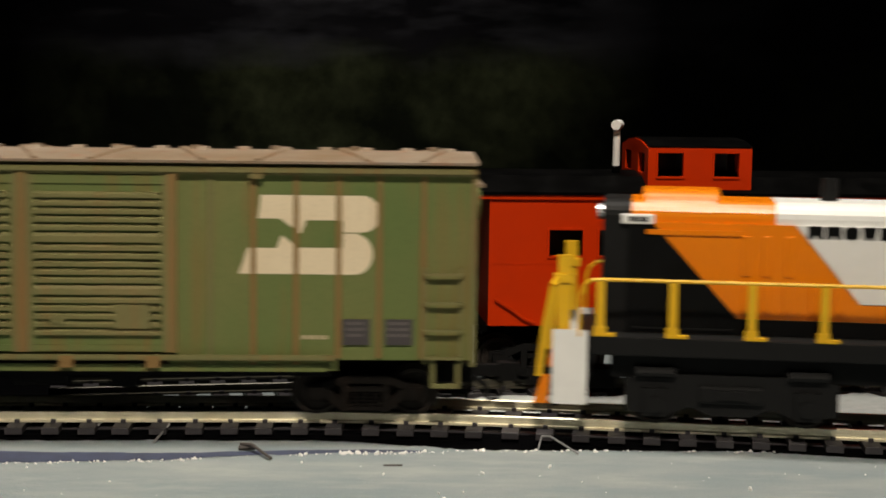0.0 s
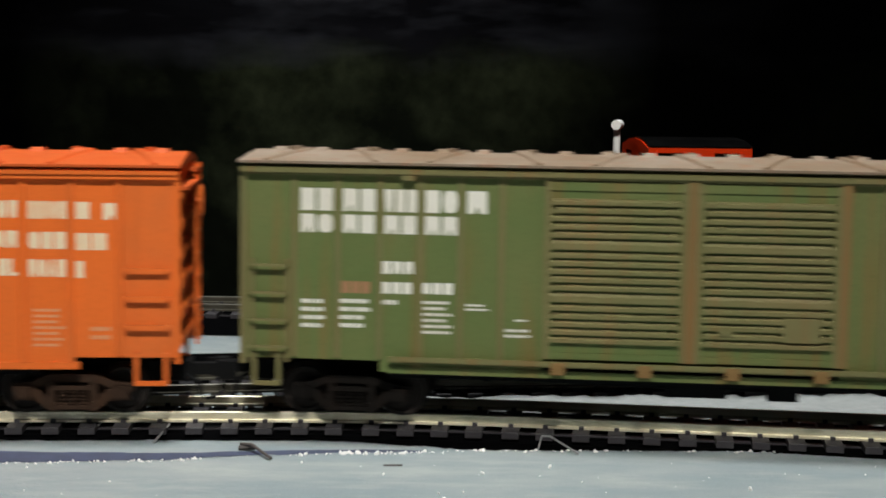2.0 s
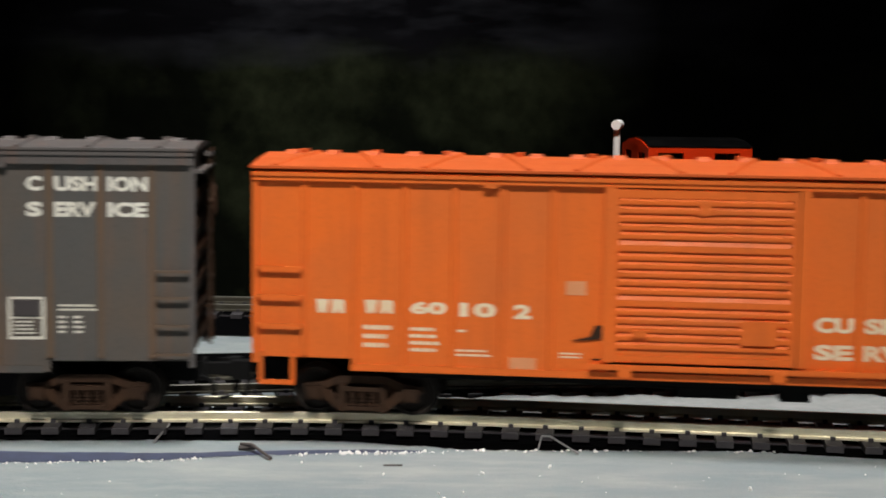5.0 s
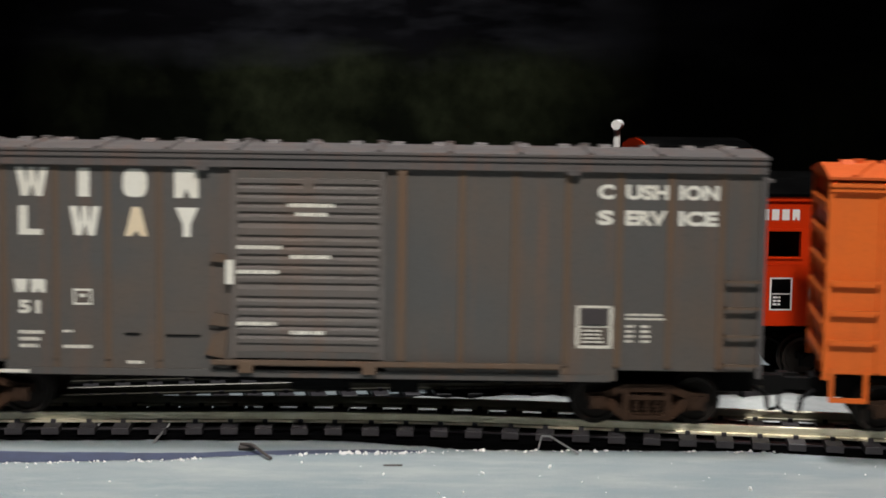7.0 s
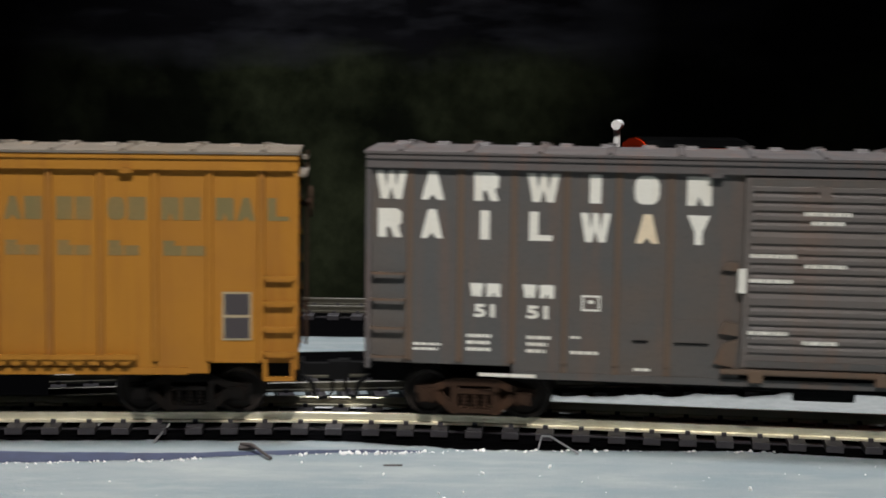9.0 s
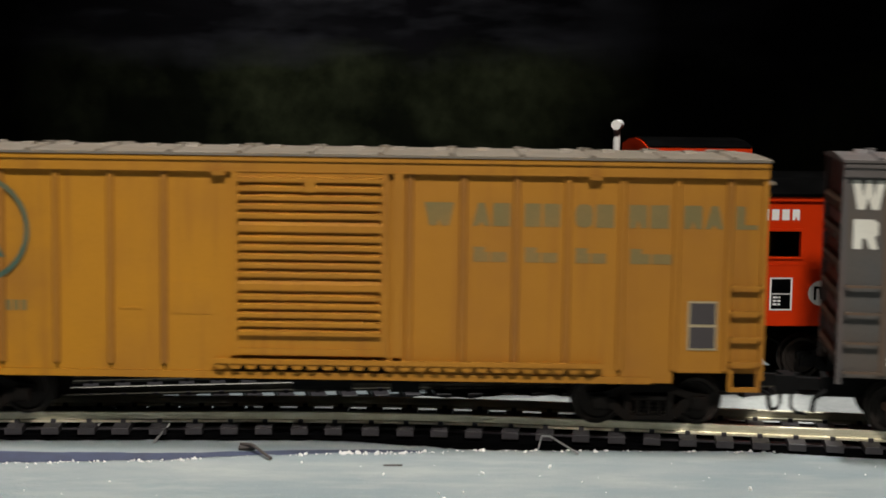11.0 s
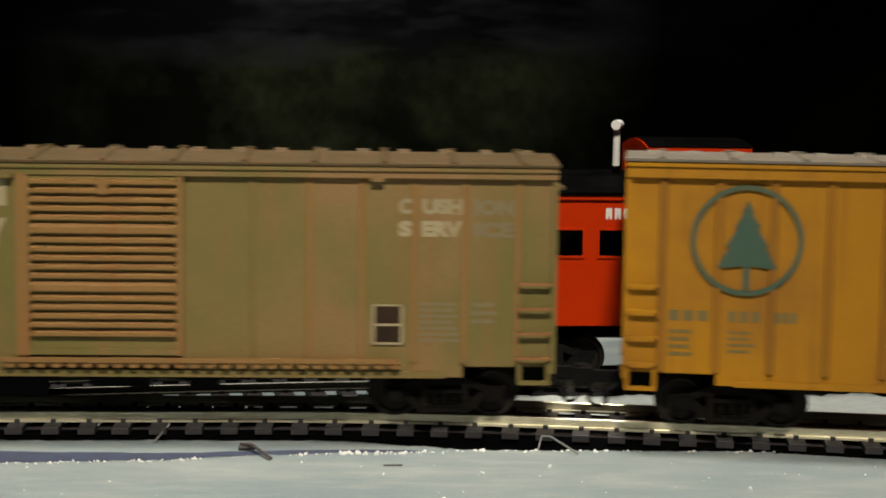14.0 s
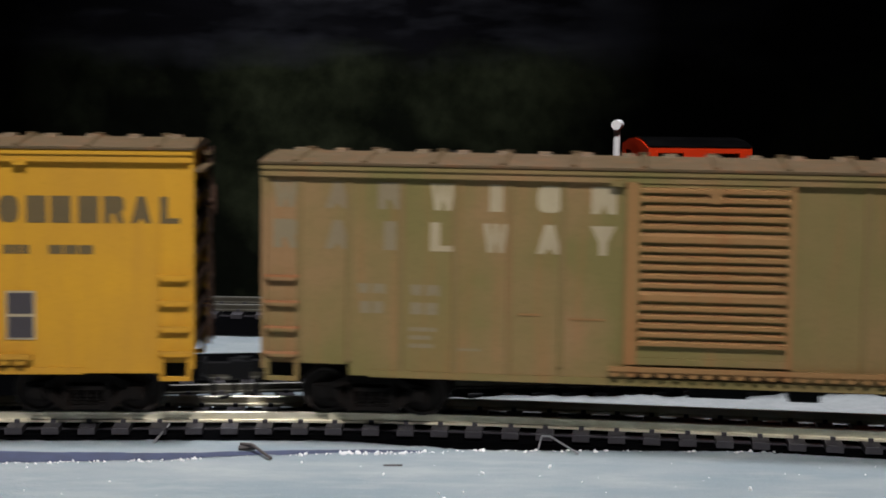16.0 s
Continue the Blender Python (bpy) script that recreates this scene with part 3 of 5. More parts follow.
def truck(root, x, material, half=10.0):
    """Bolster and brake beams, with two sprung side frames and two wheelsets on it."""
    z = RAIL_Z
    bm = bmesh.new()
    bx(bm, -3, 3, -11.5, 11.5, z + 4, z + 7.6)
    bx(bm, -half - 3.5, half + 3.5, -6, 6, z + 6.6, z + 7.2)
    # plate added behind the near frame's openings to keep them dark
    bx(bm, -half + 1, half - 1, -10.6, -10.0, z + 2.6, z + 7.4)
    t = part("truck", bm, material, root, "sprung freight truck")
    t.location = (x * MM, 0, 0)
    bm = bmesh.new()
    prism(bm, [(-half - 2.2, z + 5.0), (-half - 2.2, z + 6.6), (-half + 1.6, z + 7.0), (-4.6, z + 8.5), (4.6, z + 8.5), (half - 1.6, z + 7.0), (half + 2.2, z + 6.6), (half + 2.2, z + 5.0),
               (half - 1.7, z + 5.4), (4.8, z + 6.9), (-4.8, z + 6.9), (-half + 1.7, z + 5.4)], -12.6, -11.2)
    prism(bm, [(-half + 1.2, z + 5.4), (-half + 3.0, z + 5.6), (-4.2, z + 2.5), (4.2, z + 2.5), (half - 3.0, z + 5.6), (half - 1.2, z + 5.4), (half - 1.4, z + 4.2), (4.6, z + 1.0), (-4.6, z + 1.0), (-half + 1.4, z + 4.2)], -12.7, -11.2)
    for u in (-4.2, 4.2):
        bx(bm, u - .7, u + .7, -12.8, -11.2, z + 2.0, z + 7.2)
    for u in (-half, half):
        bx(bm, u - 1.5, u + 1.5, -13.6, -12.4, z + 3.4, z + 6.2)
        rod(bm, (u, -13.4, z + 4.8), (u, -14.0, z + 4.8), 1.15, 10)
    for u in (-2.1, 0, 2.1):
        for k in range(4):
            rod(bm, (u, -12.5, z + 2.5 + k * .75), (u, -12.5, z + 2.9 + k * .75), .85, 8)
            rod(bm, (u, -12.5, z + 2.9 + k * .75), (u, -12.5, z + 3.25 + k * .75), .6, 8)
    bx(bm, -3.5, 3.5, -13.5, -12.2, z + 1.5, z + 2.3)
    bx(bm, -3.5, 3.5, -13.5, -12.2, z + 5.4, z + 6.3)
    turned(part("side_frame", bm, material, t))
    for u in (-half, half):
        WHEELS.append(wheel_set(t, u))
    return t


def coupler(root, end, s):
    """Knuckle coupler on a draft box with a hanging trip pin and an air hose."""
    bm = bmesh.new()
    e = lambda v: s * v
    def b(x0, x1, *r):
        bx(bm, min(e(x0), e(x1)), max(e(x0), e(x1)), *r)
    b(end - 8, end + 1.0, -3.4, 3.4, 10.2, 14.2)
    b(end + 1.0, end + 6.6, -1.1, 1.1, 11.0, 13.4)
    b(end + 6.2, end + 8.8, -2.2, 1.0, 10.2, 14.0)
    b(end + 8.4, end + 10.4, -2.4, -1.2, 10.2, 14.0)
    wire(bm, [(e(end + 7), -.2, 10.5), (e(end + 7), -.2, 7.2), (e(end + 6), -1.8, 6.4), (e(end + 4), -4.2, 6.6)], .35)
    wire(bm, [(e(end + .5), -6.5, 12), (e(end + 3), -7.0, 10.4), (e(end + 3.4), -7.2, 7.6)], .5)
    return part("coupler", bm, UNDER, root, "black knuckle coupler with trip pin")


# ---------------------------------------------------------------- boxcars
HALF = 90.0


def boxcar(label, c):
    """A model boxcar in parts. c: its paints, heights, post places, door places and fittings."""
    root = tagged(new("boxcar"), label, "boxcar", "freight cars of the train")
    top, eave, ridge, low = c["top"], c["eave"], c["ridge"], c.get("low", 14.5)
    paint, post, roofing = c["paint"], c["post"], c["roof"]
    cut = c.get("cut", 20)           # the sill is cut away over the trucks
    bm = box(-HALF + .8, HALF - .8, -15.5, 15.5, low + 3.0, eave - .6)
    part("body", bm, paint, root)
    # roof, seam ribs and eave
    bm = bmesh.new()
    along(bm, [(-17.9, eave - .5), (-17.9, eave), (-9, eave + (ridge - eave) * .62), (0, ridge), (9, eave + (ridge - eave) * .62), (17.9, eave), (17.9, eave - .5)], -HALF - .3, HALF + .3)
    for i in range(c.get("bumps", 21)):
        x = -HALF + 5 + (2 * HALF - 10) * i / (c.get("bumps", 21) - 1)
        along(bm, [(-3.4, ridge - .6), (-1.6, ridge + .5), (1.6, ridge + .5), (3.4, ridge - .6)], x - 1.3, x + 1.3)
    part("roof", bm, roofing, root, c.get("roof_label", ""))
    k = c.get("seams", 12)
    for i in range(k):
        x = -HALF + 2 * HALF * (i + .5) / k
        bm = bmesh.new()
        lean = 3.0 if c.get("diagonal") else 0.0
        for s in (-1, 1):
            h = ridge - eave
            v = []
            for y, zz in ((17.4, eave), (9, eave + h * .62), (0.4, ridge)):
                dx = (lean if i % 2 else -lean) * (y - 9) / 9
                v.append([bm.verts.new((x + dx - .8, s * y, zz)), bm.verts.new((x + dx - .35, s * y, zz + .5)), bm.verts.new((x + dx + .35, s * y, zz + .5)), bm.verts.new((x + dx + .8, s * y, zz))])
            for a, b in zip(v, v[1:]):
                for j in range(3):
                    bm.faces.new((a[j], a[j + 1], b[j + 1], b[j]))
            bm.faces.new(v[0])
            bm.faces.new(v[2])
        bx(bm, x - .9, x + .9, -1.1, 1.1, ridge - .2, ridge + .75)
        part("roof_rib", bm, roofing, root)
    # sides: top rail, panels between posts, posts, sill
    bm = bmesh.new()
    joint = c.get("joint", 0.0)
    bx(bm, -HALF, HALF, -17.25, -15.4, top, eave - .5 - joint)
    if joint:
        bx(bm, -HALF, HALF, -15.9, -15.4, eave - .5 - joint, eave - .5)
    chord = part("top_rail", bm, c.get("rail_paint", paint), root)
    turned(chord)
    bm = bmesh.new()
    bx(bm, -HALF, HALF, -17.65, -17.2, eave - 1.5 - joint, eave - .75 - joint)
    turned(part("eave_strip", bm, c.get("rail_paint", paint), root))
    spans = sorted(c["posts"] + [-HALF, HALF])
    doors = c["doors"]
    d0, d1 = doors[0][0], doors[-1][1]
    edges = [x for x in spans if x <= d0] + [d0]
    edges2 = [d1] + [x for x in spans if x >= d1]
    for seq in (edges, edges2):
        for a, b in zip(seq, seq[1:]):
            if b - a < 1:
                continue
            z0 = low + (2.2 if abs((a + b) / 2) > HALF - cut else 0.0)
            bm = box(a + .15, b - .15, -16.1, -15.4, z0, top)
            turned(part("side_panel", bm, paint, root))
    depth = c.get("post_depth", 16.55)
    for x in c["posts"]:
        bm = bmesh.new()
        w = c.get("post_width", 1.5) / 2
        along_z = [(x - w, -16.0), (x - w * .6, -depth), (x + w * .6, -depth), (x + w, -16.0)]
        z0 = low + (2.6 if abs(x) > HALF - cut else c.get("post_foot", 1.2))
        lo = [bm.verts.new((px, py, z0)) for px, py in along_z]
        hi = [bm.verts.new((px, py, top + .1)) for px, py in along_z]
        for i in range(4):
            bm.faces.new((lo[i], lo[(i + 1) % 4], hi[(i + 1) % 4], hi[i]))
        bm.faces.new(lo)
        bm.faces.new(hi[::-1])
        turned(part("side_post", bm, c.get("post_right", post) if x > 40 else post, root))
    for x in c["posts"] if c.get("tabs") else ():
        part("post_foot", box(x - .75, x + .75, -16.5, -16.0, low + 2.9, low + 3.4), post, root)
    for x in (-HALF + .5, HALF - .5):
        bm = box(x - .55, x + .55, -16.9, -15.3, low + 1, top + .2)
        turned(part("corner_post", bm, c.get("rail_paint", paint), root))
    bm = bmesh.new()
    bx(bm, -HALF + cut, HALF - cut, -16.4, -15.3, low - .2, low + 1.2)
    turned(part("side_sill", bm, c.get("sill_paint", paint), root))
    # doors
    for a, b in doors:
        z0, z1 = c["door_z"]
        bm = bmesh.new()
        bx(bm, a, b, -16.9, -15.4, z0, z1)
        door = part("door", bm, c.get("door_paint", paint), root, c.get("door_label", "ribbed sliding door"))
        turned(door)
        for xx in (a + .5, b - .5):
            part("door_stile", box(xx - .5, xx + .5, -17.35, -16.8, z0, z1), c.get("rib_paint", paint), door)
        for za, zb in ((z1 - 1.8, z1 - .2), (z0 + .1, z0 + 1.4)):
            part("door_rail", box(a + 1, b - 1, -17.2, -16.8, za, zb), paint, door)
        r0, r1 = c["rib_z"]
        out = c.get("rib_out", 17.55)
        unit = (r1 - r0) / 18.0
        bands = ([1.0] * 5 + [1.5]) * 2 + [1.0] * 5
        z = r0
        for tall in bands:
            mid, h = z + tall * unit / 2, (tall - 1 + 2 * c.get("rib_fill", .33)) * unit / 2
            z += tall * unit
            bm = bmesh.new()
            along(bm, [(-16.85, mid - h), (-out, mid - h * .9), (-out, mid + h * .25), (-17.0, mid + h), (-16.85, mid + h)], a + 1.3, b - 1.3)
            part("door_rib", bm, c.get("rib_paint", paint), door)
        if c.get("lock"):
            part("door_lock", box((a + b) / 2 - 1.1, (a + b) / 2 + 1.1, -out - .25, -16.85, r1 - 3.4, r1 - .4), c.get("rib_paint", paint), door)
        if c.get("placards") and b == doors[-1][1]:
            part("placard_board", box(b - 10.6, b - 3.6, -17.85, -16.85, r0 + 1.6, r0 + 6.4), c.get("rib_paint", paint), door)
            part("placard_board", box(a + 4.4, a + 7.2, -17.95, -16.85, r0 + 2.6, r0 + 4.0), c.get("rib_paint", paint), door)
    ex = c.get("door_edge")
    if ex:
        for x in c["edge_at"]:
            bm = box(x - .9, x + .9, -17.5, -15.4, c["door_z"][0], c["door_z"][1] + .3)
            turned(part("door_post", bm, ex, root, "rusty door edge"))
    # door track below and its brackets
    t0, t1, tz = c["track"]
    bm = bmesh.new()
    bx(bm, t0, t1, -17.7, -15.4, tz - .45, tz + .45)
    bx(bm, t0, t1, -17.9, -17.5, tz - .2, tz + .8)
    track_part = part("door_track", bm, c.get("track_paint", paint), root)
    turned(track_part)
    x = t0 + 1.4
    while c.get("teeth") and x < t1:
        bm = bmesh.new()
        prism(bm, [(x - 1.25, tz - .4), (x - .75, tz - 1.3), (x + .75, tz - 1.3), (x + 1.25, tz - .4)], -17.6, -15.8)
        part("track_tooth", bm, c.get("track_paint", paint), root)
        x += 3.05
    for i in range(c.get("brackets", 4)):
        x = doors[0][0] + 3 + (doors[-1][1] - doors[0][0] - 6) * i / max(1, c.get("brackets", 4) - 1)
        bm = box(x - 1.4, x + 1.4, -18.0, -15.6, tz - 1.9, tz + .6)
        part("door_bracket", bm, c.get("bracket_paint", post), root, bevel=.2)
    bm = bmesh.new()
    for x in c.get("lugs", ()):
        bx(bm, x - 1.3, x + 1.3, -17.6, -17.0, top - .7, top + .3)
        part("door_stop", bm, c.get("rail_paint", paint), root)
        bm = bmesh.new()
    bm.free()
    # ladders, stirrups and end fittings
    for x0, x1, zs in c["ladders"]:
        for z in zs:
            bm = bmesh.new()
            bx(bm, x0, x1, -17.75, -17.2, z - .28, z + .22)
            bx(bm, x0, x0 + .5, -17.5, -16.0, z - .28, z + .22)
            bx(bm, x1 - .5, x1, -17.5, -16.0, z - .28, z + .22)
            turned(part("ladder_rung", bm, c.get("rung", paint), root))
        if c.get("stiles"):
            for xx in (x0 + .3, x1 - .3):
                turned(part("ladder_stile", box(xx - .35, xx + .35, -16.9, -16.0, low + 1.5, zs[0] + 1.2), c.get("rung", paint), root))
        if c.get("stirrup", True):
            up = c.get("step_up", 0.0)
            s0, s1 = (x0, x1) if x1 - x0 < 7 else (x0 + 1.6, x1 - .4) if x0 > 0 else (x0 + .4, x1 - 1.6)
            bm = bmesh.new()
            for xx in (s0 + .4, s1 - .4):
                bx(bm, xx - .45, xx + .45, -16.9, -16.2, low - 3.0 + up, low + 3.2)
            bx(bm, s0, s1, -17.1, -16.2, low - 3.4 + up, low - 2.5 + up)
            turned(part("step", bm, c.get("step_paint", paint), root))
    for s in (-1, 1):
        for z in (20, 26, 32, 38, 44, 50):
            bm = bmesh.new()
            prism(bm, [(s * xx, zz) for xx, zz in ((HALF - .9, z - 2), (HALF + .3, z - .8), (HALF + .3, z + .8), (HALF - .9, z + 2))], -14.5, 14.5)
            part("end_rib", bm, c.get("end_paint", paint), root)
        coupler(root, HALF, s)
    bm = bmesh.new()
    for s in (-1,):
        rod(bm, (HALF + 1, 8, 47), (HALF + 2.4, 8, 47), .6, 8)
        for k in range(16):
            a, b = k * math.pi / 8, (k + 1) * math.pi / 8
            rod(bm, (HALF + 2.2, 8 + 3.2 * math.cos(a), 47 + 3.2 * math.sin(a)), (HALF + 2.2, 8 + 3.2 * math.cos(b), 47 + 3.2 * math.sin(b)), .3, 5)
        for k in range(3):
            a = k * math.pi / 3
            rod(bm, (HALF + 2.2, 8 - 3.2 * math.cos(a), 47 - 3.2 * math.sin(a)), (HALF + 2.2, 8 + 3.2 * math.cos(a), 47 + 3.2 * math.sin(a)), .2, 5)
    part("brake_wheel", bm, c.get("end_paint", paint), root)
    bm = bmesh.new()
    bx(bm, HALF - .2, HALF + 1.6, -15, 15, eave - 5.0, eave - 4.4)
    part("end_platform", bm, roofing, root)
    for s in (1,):
        part("end_step", box(*sorted((s * (HALF - .2), s * (HALF + 1.5))), 7.5, 16.0, eave - 2.6, eave - 1.9), roofing, root)
    for s in (1,):
        bm = bmesh.new()
        for yy in (8.5, 15.2):
            bx(bm, *sorted((s * (HALF + .9), s * (HALF + 1.5))), yy - .35, yy + .35, 16, eave - 1)
        for z in range(20, 55, 5):
            bx(bm, *sorted((s * (HALF + 1.0), s * (HALF + 1.5))), 8.5, 15.2, z, z + .5)
        for z in (24, 46):
            bx(bm, *sorted((s * (HALF - .5), s * (HALF + 1.1))), 8.2, 8.8, z, z + .6)
            bx(bm, *sorted((s * (HALF - .5), s * (HALF + 1.1))), 14.9, 15.5, z, z + .6)
        part("end_ladder", bm, c.get("end_paint", paint), root)
    # underframe
    bm = bmesh.new()
    bx(bm, -82, 82, -4, 4, 11.5, 17.6)
    for x in (-40, -22, 0, 22, 40):
        bx(bm, x - 1, x + 1, -14.5, 14.5, 13.2, 17.6)
    bx(bm, -60, 60, -15.2, -13.9, 13.6, 17.6)
    bx(bm, -60, 60, 13.9, 15.2, 13.6, 17.6)
    part("underframe", bm, UNDER, root, "black underframe")
    bm = bmesh.new()
    rod(bm, (-4, -8, 12.4), (8, -8, 12.4), 2.4, 12)
    bx(bm, 16, 22, -11, -6, 10.4, 13.4)
    wire(bm, [(-34, -7, 12.5), (-4, -8, 12), (16, -8, 12), (36, -7, 12.2)], .4)
    part("brake_gear", bm, UNDER, root)
    for x in (-68, 68):
        truck(root, x, c.get("truck", TRUCK_DARK))
    return root


def lettering(root, bm, material, label):
    """Painted marks, one part for each group of marks that stand together."""
    bm.faces.ensure_lookup_table()
    bm.faces.index_update()
    bm.verts.index_update()
    fields = []
    for f in bm.faces:
        xs, zs = [v.co.x for v in f.verts], [v.co.z for v in f.verts]
        fields.append([min(xs), max(xs), min(zs), max(zs), [f.index]])
    merged = True
    while merged:
        merged = False
        out = []
        for a in fields:
            for b in out:
                if a[0] < b[1] + 1.6 and b[0] < a[1] + 1.6 and a[2] < b[3] + 0.9 and b[2] < a[3] + 0.9:
                    b[0], b[1], b[2], b[3] = min(a[0], b[0]), max(a[1], b[1]), min(a[2], b[2]), max(a[3], b[3])
                    b[4] += a[4]
                    merged = True
                    break
            else:
                out.append(a)
        fields = out
    for fld in fields:
        piece = bmesh.new()
        done = {}
        for k in fld[4]:
            vs = []
            for v in bm.faces[k].verts:
                if v.index not in done:
                    done[v.index] = piece.verts.new(v.co)
                vs.append(done[v.index])
            try:
                piece.faces.new(vs)
            except ValueError:
                pass
        part("lettering", piece, material, root, label)
    bm.free()


PANEL = -16.16      # just proud of the side panels


def bays(a, b, n):
    return [a + (b - a) * i / n for i in range(n + 1)]


def green_car():
    c = dict(paint=GREEN_PAINT, post=GREEN_EDGE, roof=GREEN_ROOF, top=54.2, eave=57.0, ridge=58.5, low=14.8, rail_paint=GREEN_EDGE,
             posts=[-79.2, -70.3, -61.8, -53.6, -45.6, -37.4, 36.9, 45.4, 53.9, 62.4, 70.6, 79.4], post_depth=16.4, post_width=1.3,
             doors=[(-28.8, -1.0), (1.0, 28.6)], door_z=(18.6, 54.0), rib_z=(21.8, 50.8), rib_fill=.38, rib_out=17.65, rib_paint=GREEN_EDGE,
             door_edge=GREEN_RUST, edge_at=(0.0, 29.4), post_right=GREEN_RUST, track=(-59.5, 62.0, 17.4), track_paint=GREEN_EDGE, brackets=4, bracket_paint=GREEN_RUST,
             lugs=(-56, 46), ladders=[(-88, -80.2, (36, 30.4, 24.9, 19.4)), (79.5, 87.4, (34.6, 28.8, 23.2, 17.6))], rung=GREEN_EDGE,
             step_paint=GREEN_EDGE, seams=11, diagonal=True, joint=.8, placards=True, stiles=True, roof_label="dusty tan roof", truck=TRUCK_DARK, cut=30)
    root = boxcar("weathered green double-door boxcar with rust streaks and dusty roof", c)
    bm = bmesh.new()
    for code, x0, x1 in (("bb", -78.2, -71), ("kb", -69.6, -62.4), ("vbb", -61.2, -54.2), ("bc", -53, -46), ("k", -44.8, -40)):
        marks(bm, code, x0, x1, 47.1, 51.6, PANEL)
    for code, x0, x1 in (("kc", -78.2, -71), ("kb", -69.6, -62.6), ("kb", -61.2, -54.2), ("kk", -53, -46)):
        marks(bm, code, x0, x1, 42.7, 46.4, PANEL)
    marks(bm, "bkk", -61.6, -54.8, 34.7, 37.2, PANEL)
    marks(bm, "bbb", -61.6, -55.1, 30.7, 33.0, PANEL)
    marks(bm, "cbb", -53.5, -46.8, 30.8, 33.1, PANEL)
    small_print(bm, -77.7, -72, 22.6, 29.2, 4, PANEL, 2)
    small_print(bm, -69.8, -63.6, 22.8, 29.4, 4, PANEL, 3)
    small_print(bm, -61.6, -58, 27.6, 29.4, 1, PANEL, 4)
    small_print(bm, -53.6, -46.8, 22.2, 29.4, 6, PANEL, 5)
    small_print(bm, -44.4, -39.8, 27.3, 29.0, 2, PANEL, 6)
    small_print(bm, -36.5, -31.3, 22.0, 24.2, 2, PANEL, 7)
    small_print(bm, -34.5, -32, 25.4, 26.2, 1, PANEL, 8)
    lettering(root, bm, WHITE_LETTER, "worn white painted marks")
    bm = bmesh.new()
    marks(bm, "bbb", -69.7, -63.5, 30.6, 33.0, PANEL)
    lettering(root, bm, TAN_LETTER, "rusty tan painted marks")
    # cream emblem, in plain forms broken by the joints of the panels
    y = PANEL
    bm = bmesh.new()
    flat(bm, [(46.9, 50.2), (63.2, 50.2), (63.2, 45.2), (55.9, 45.2), (54.9, 42.5), (50.6, 45.5), (46.3, 45.5)], y)
    bow = [(63.2 + 3.9 + 3.6 * math.sin(k * math.pi / 10), 46.5 + 3.7 * math.cos(k * math.pi / 10)) for k in range(11)]
    flat(bm, [(63.2, 50.2)] + bow + [(63.2, 42.8)], y)
    flat(bm, [(63.2, 42.6), (66.5, 42.6)] + [(65.7 + 3.6 * math.sin(k * math.pi / 10 + .2), 38.4 + 4.1 * math.cos(k * math.pi / 10 + .2)) for k in range(10)] + [(63.2, 34.3)], y)
    flat(bm, [(42.5, 34.4), (44.3, 39.6), (50.0, 39.6), (51.1, 42.2), (54.2, 39.7), (63.2, 39.7), (63.2, 34.3)], y)
    lettering(root, bm, CREAM, "large cream emblem")
    bm = bmesh.new()
    for x in (63.2, 71.8):
        bx(bm, x, x + 5.6, -16.5, -16.0, 20.1, 25.3)
    part("stencil_plate", bm, PLATE_DARK, root, "dark stencil plates")
    bm = bmesh.new()
    small_print(bm, 55, 61, 20.3, 22.0, 1, PANEL, 11)
    lettering(root, bm, FADED_LETTER, "faded small print")
    bm = bmesh.new()
    small_print(bm, 64.0, 68, 21.2, 24.8, 3, -16.54, 12)
    small_print(bm, 72.4, 76.8, 21.2, 24.8, 3, -16.54, 13)
    lettering(root, bm, PLATE_PRINT, "dim print on the plates")
    return root


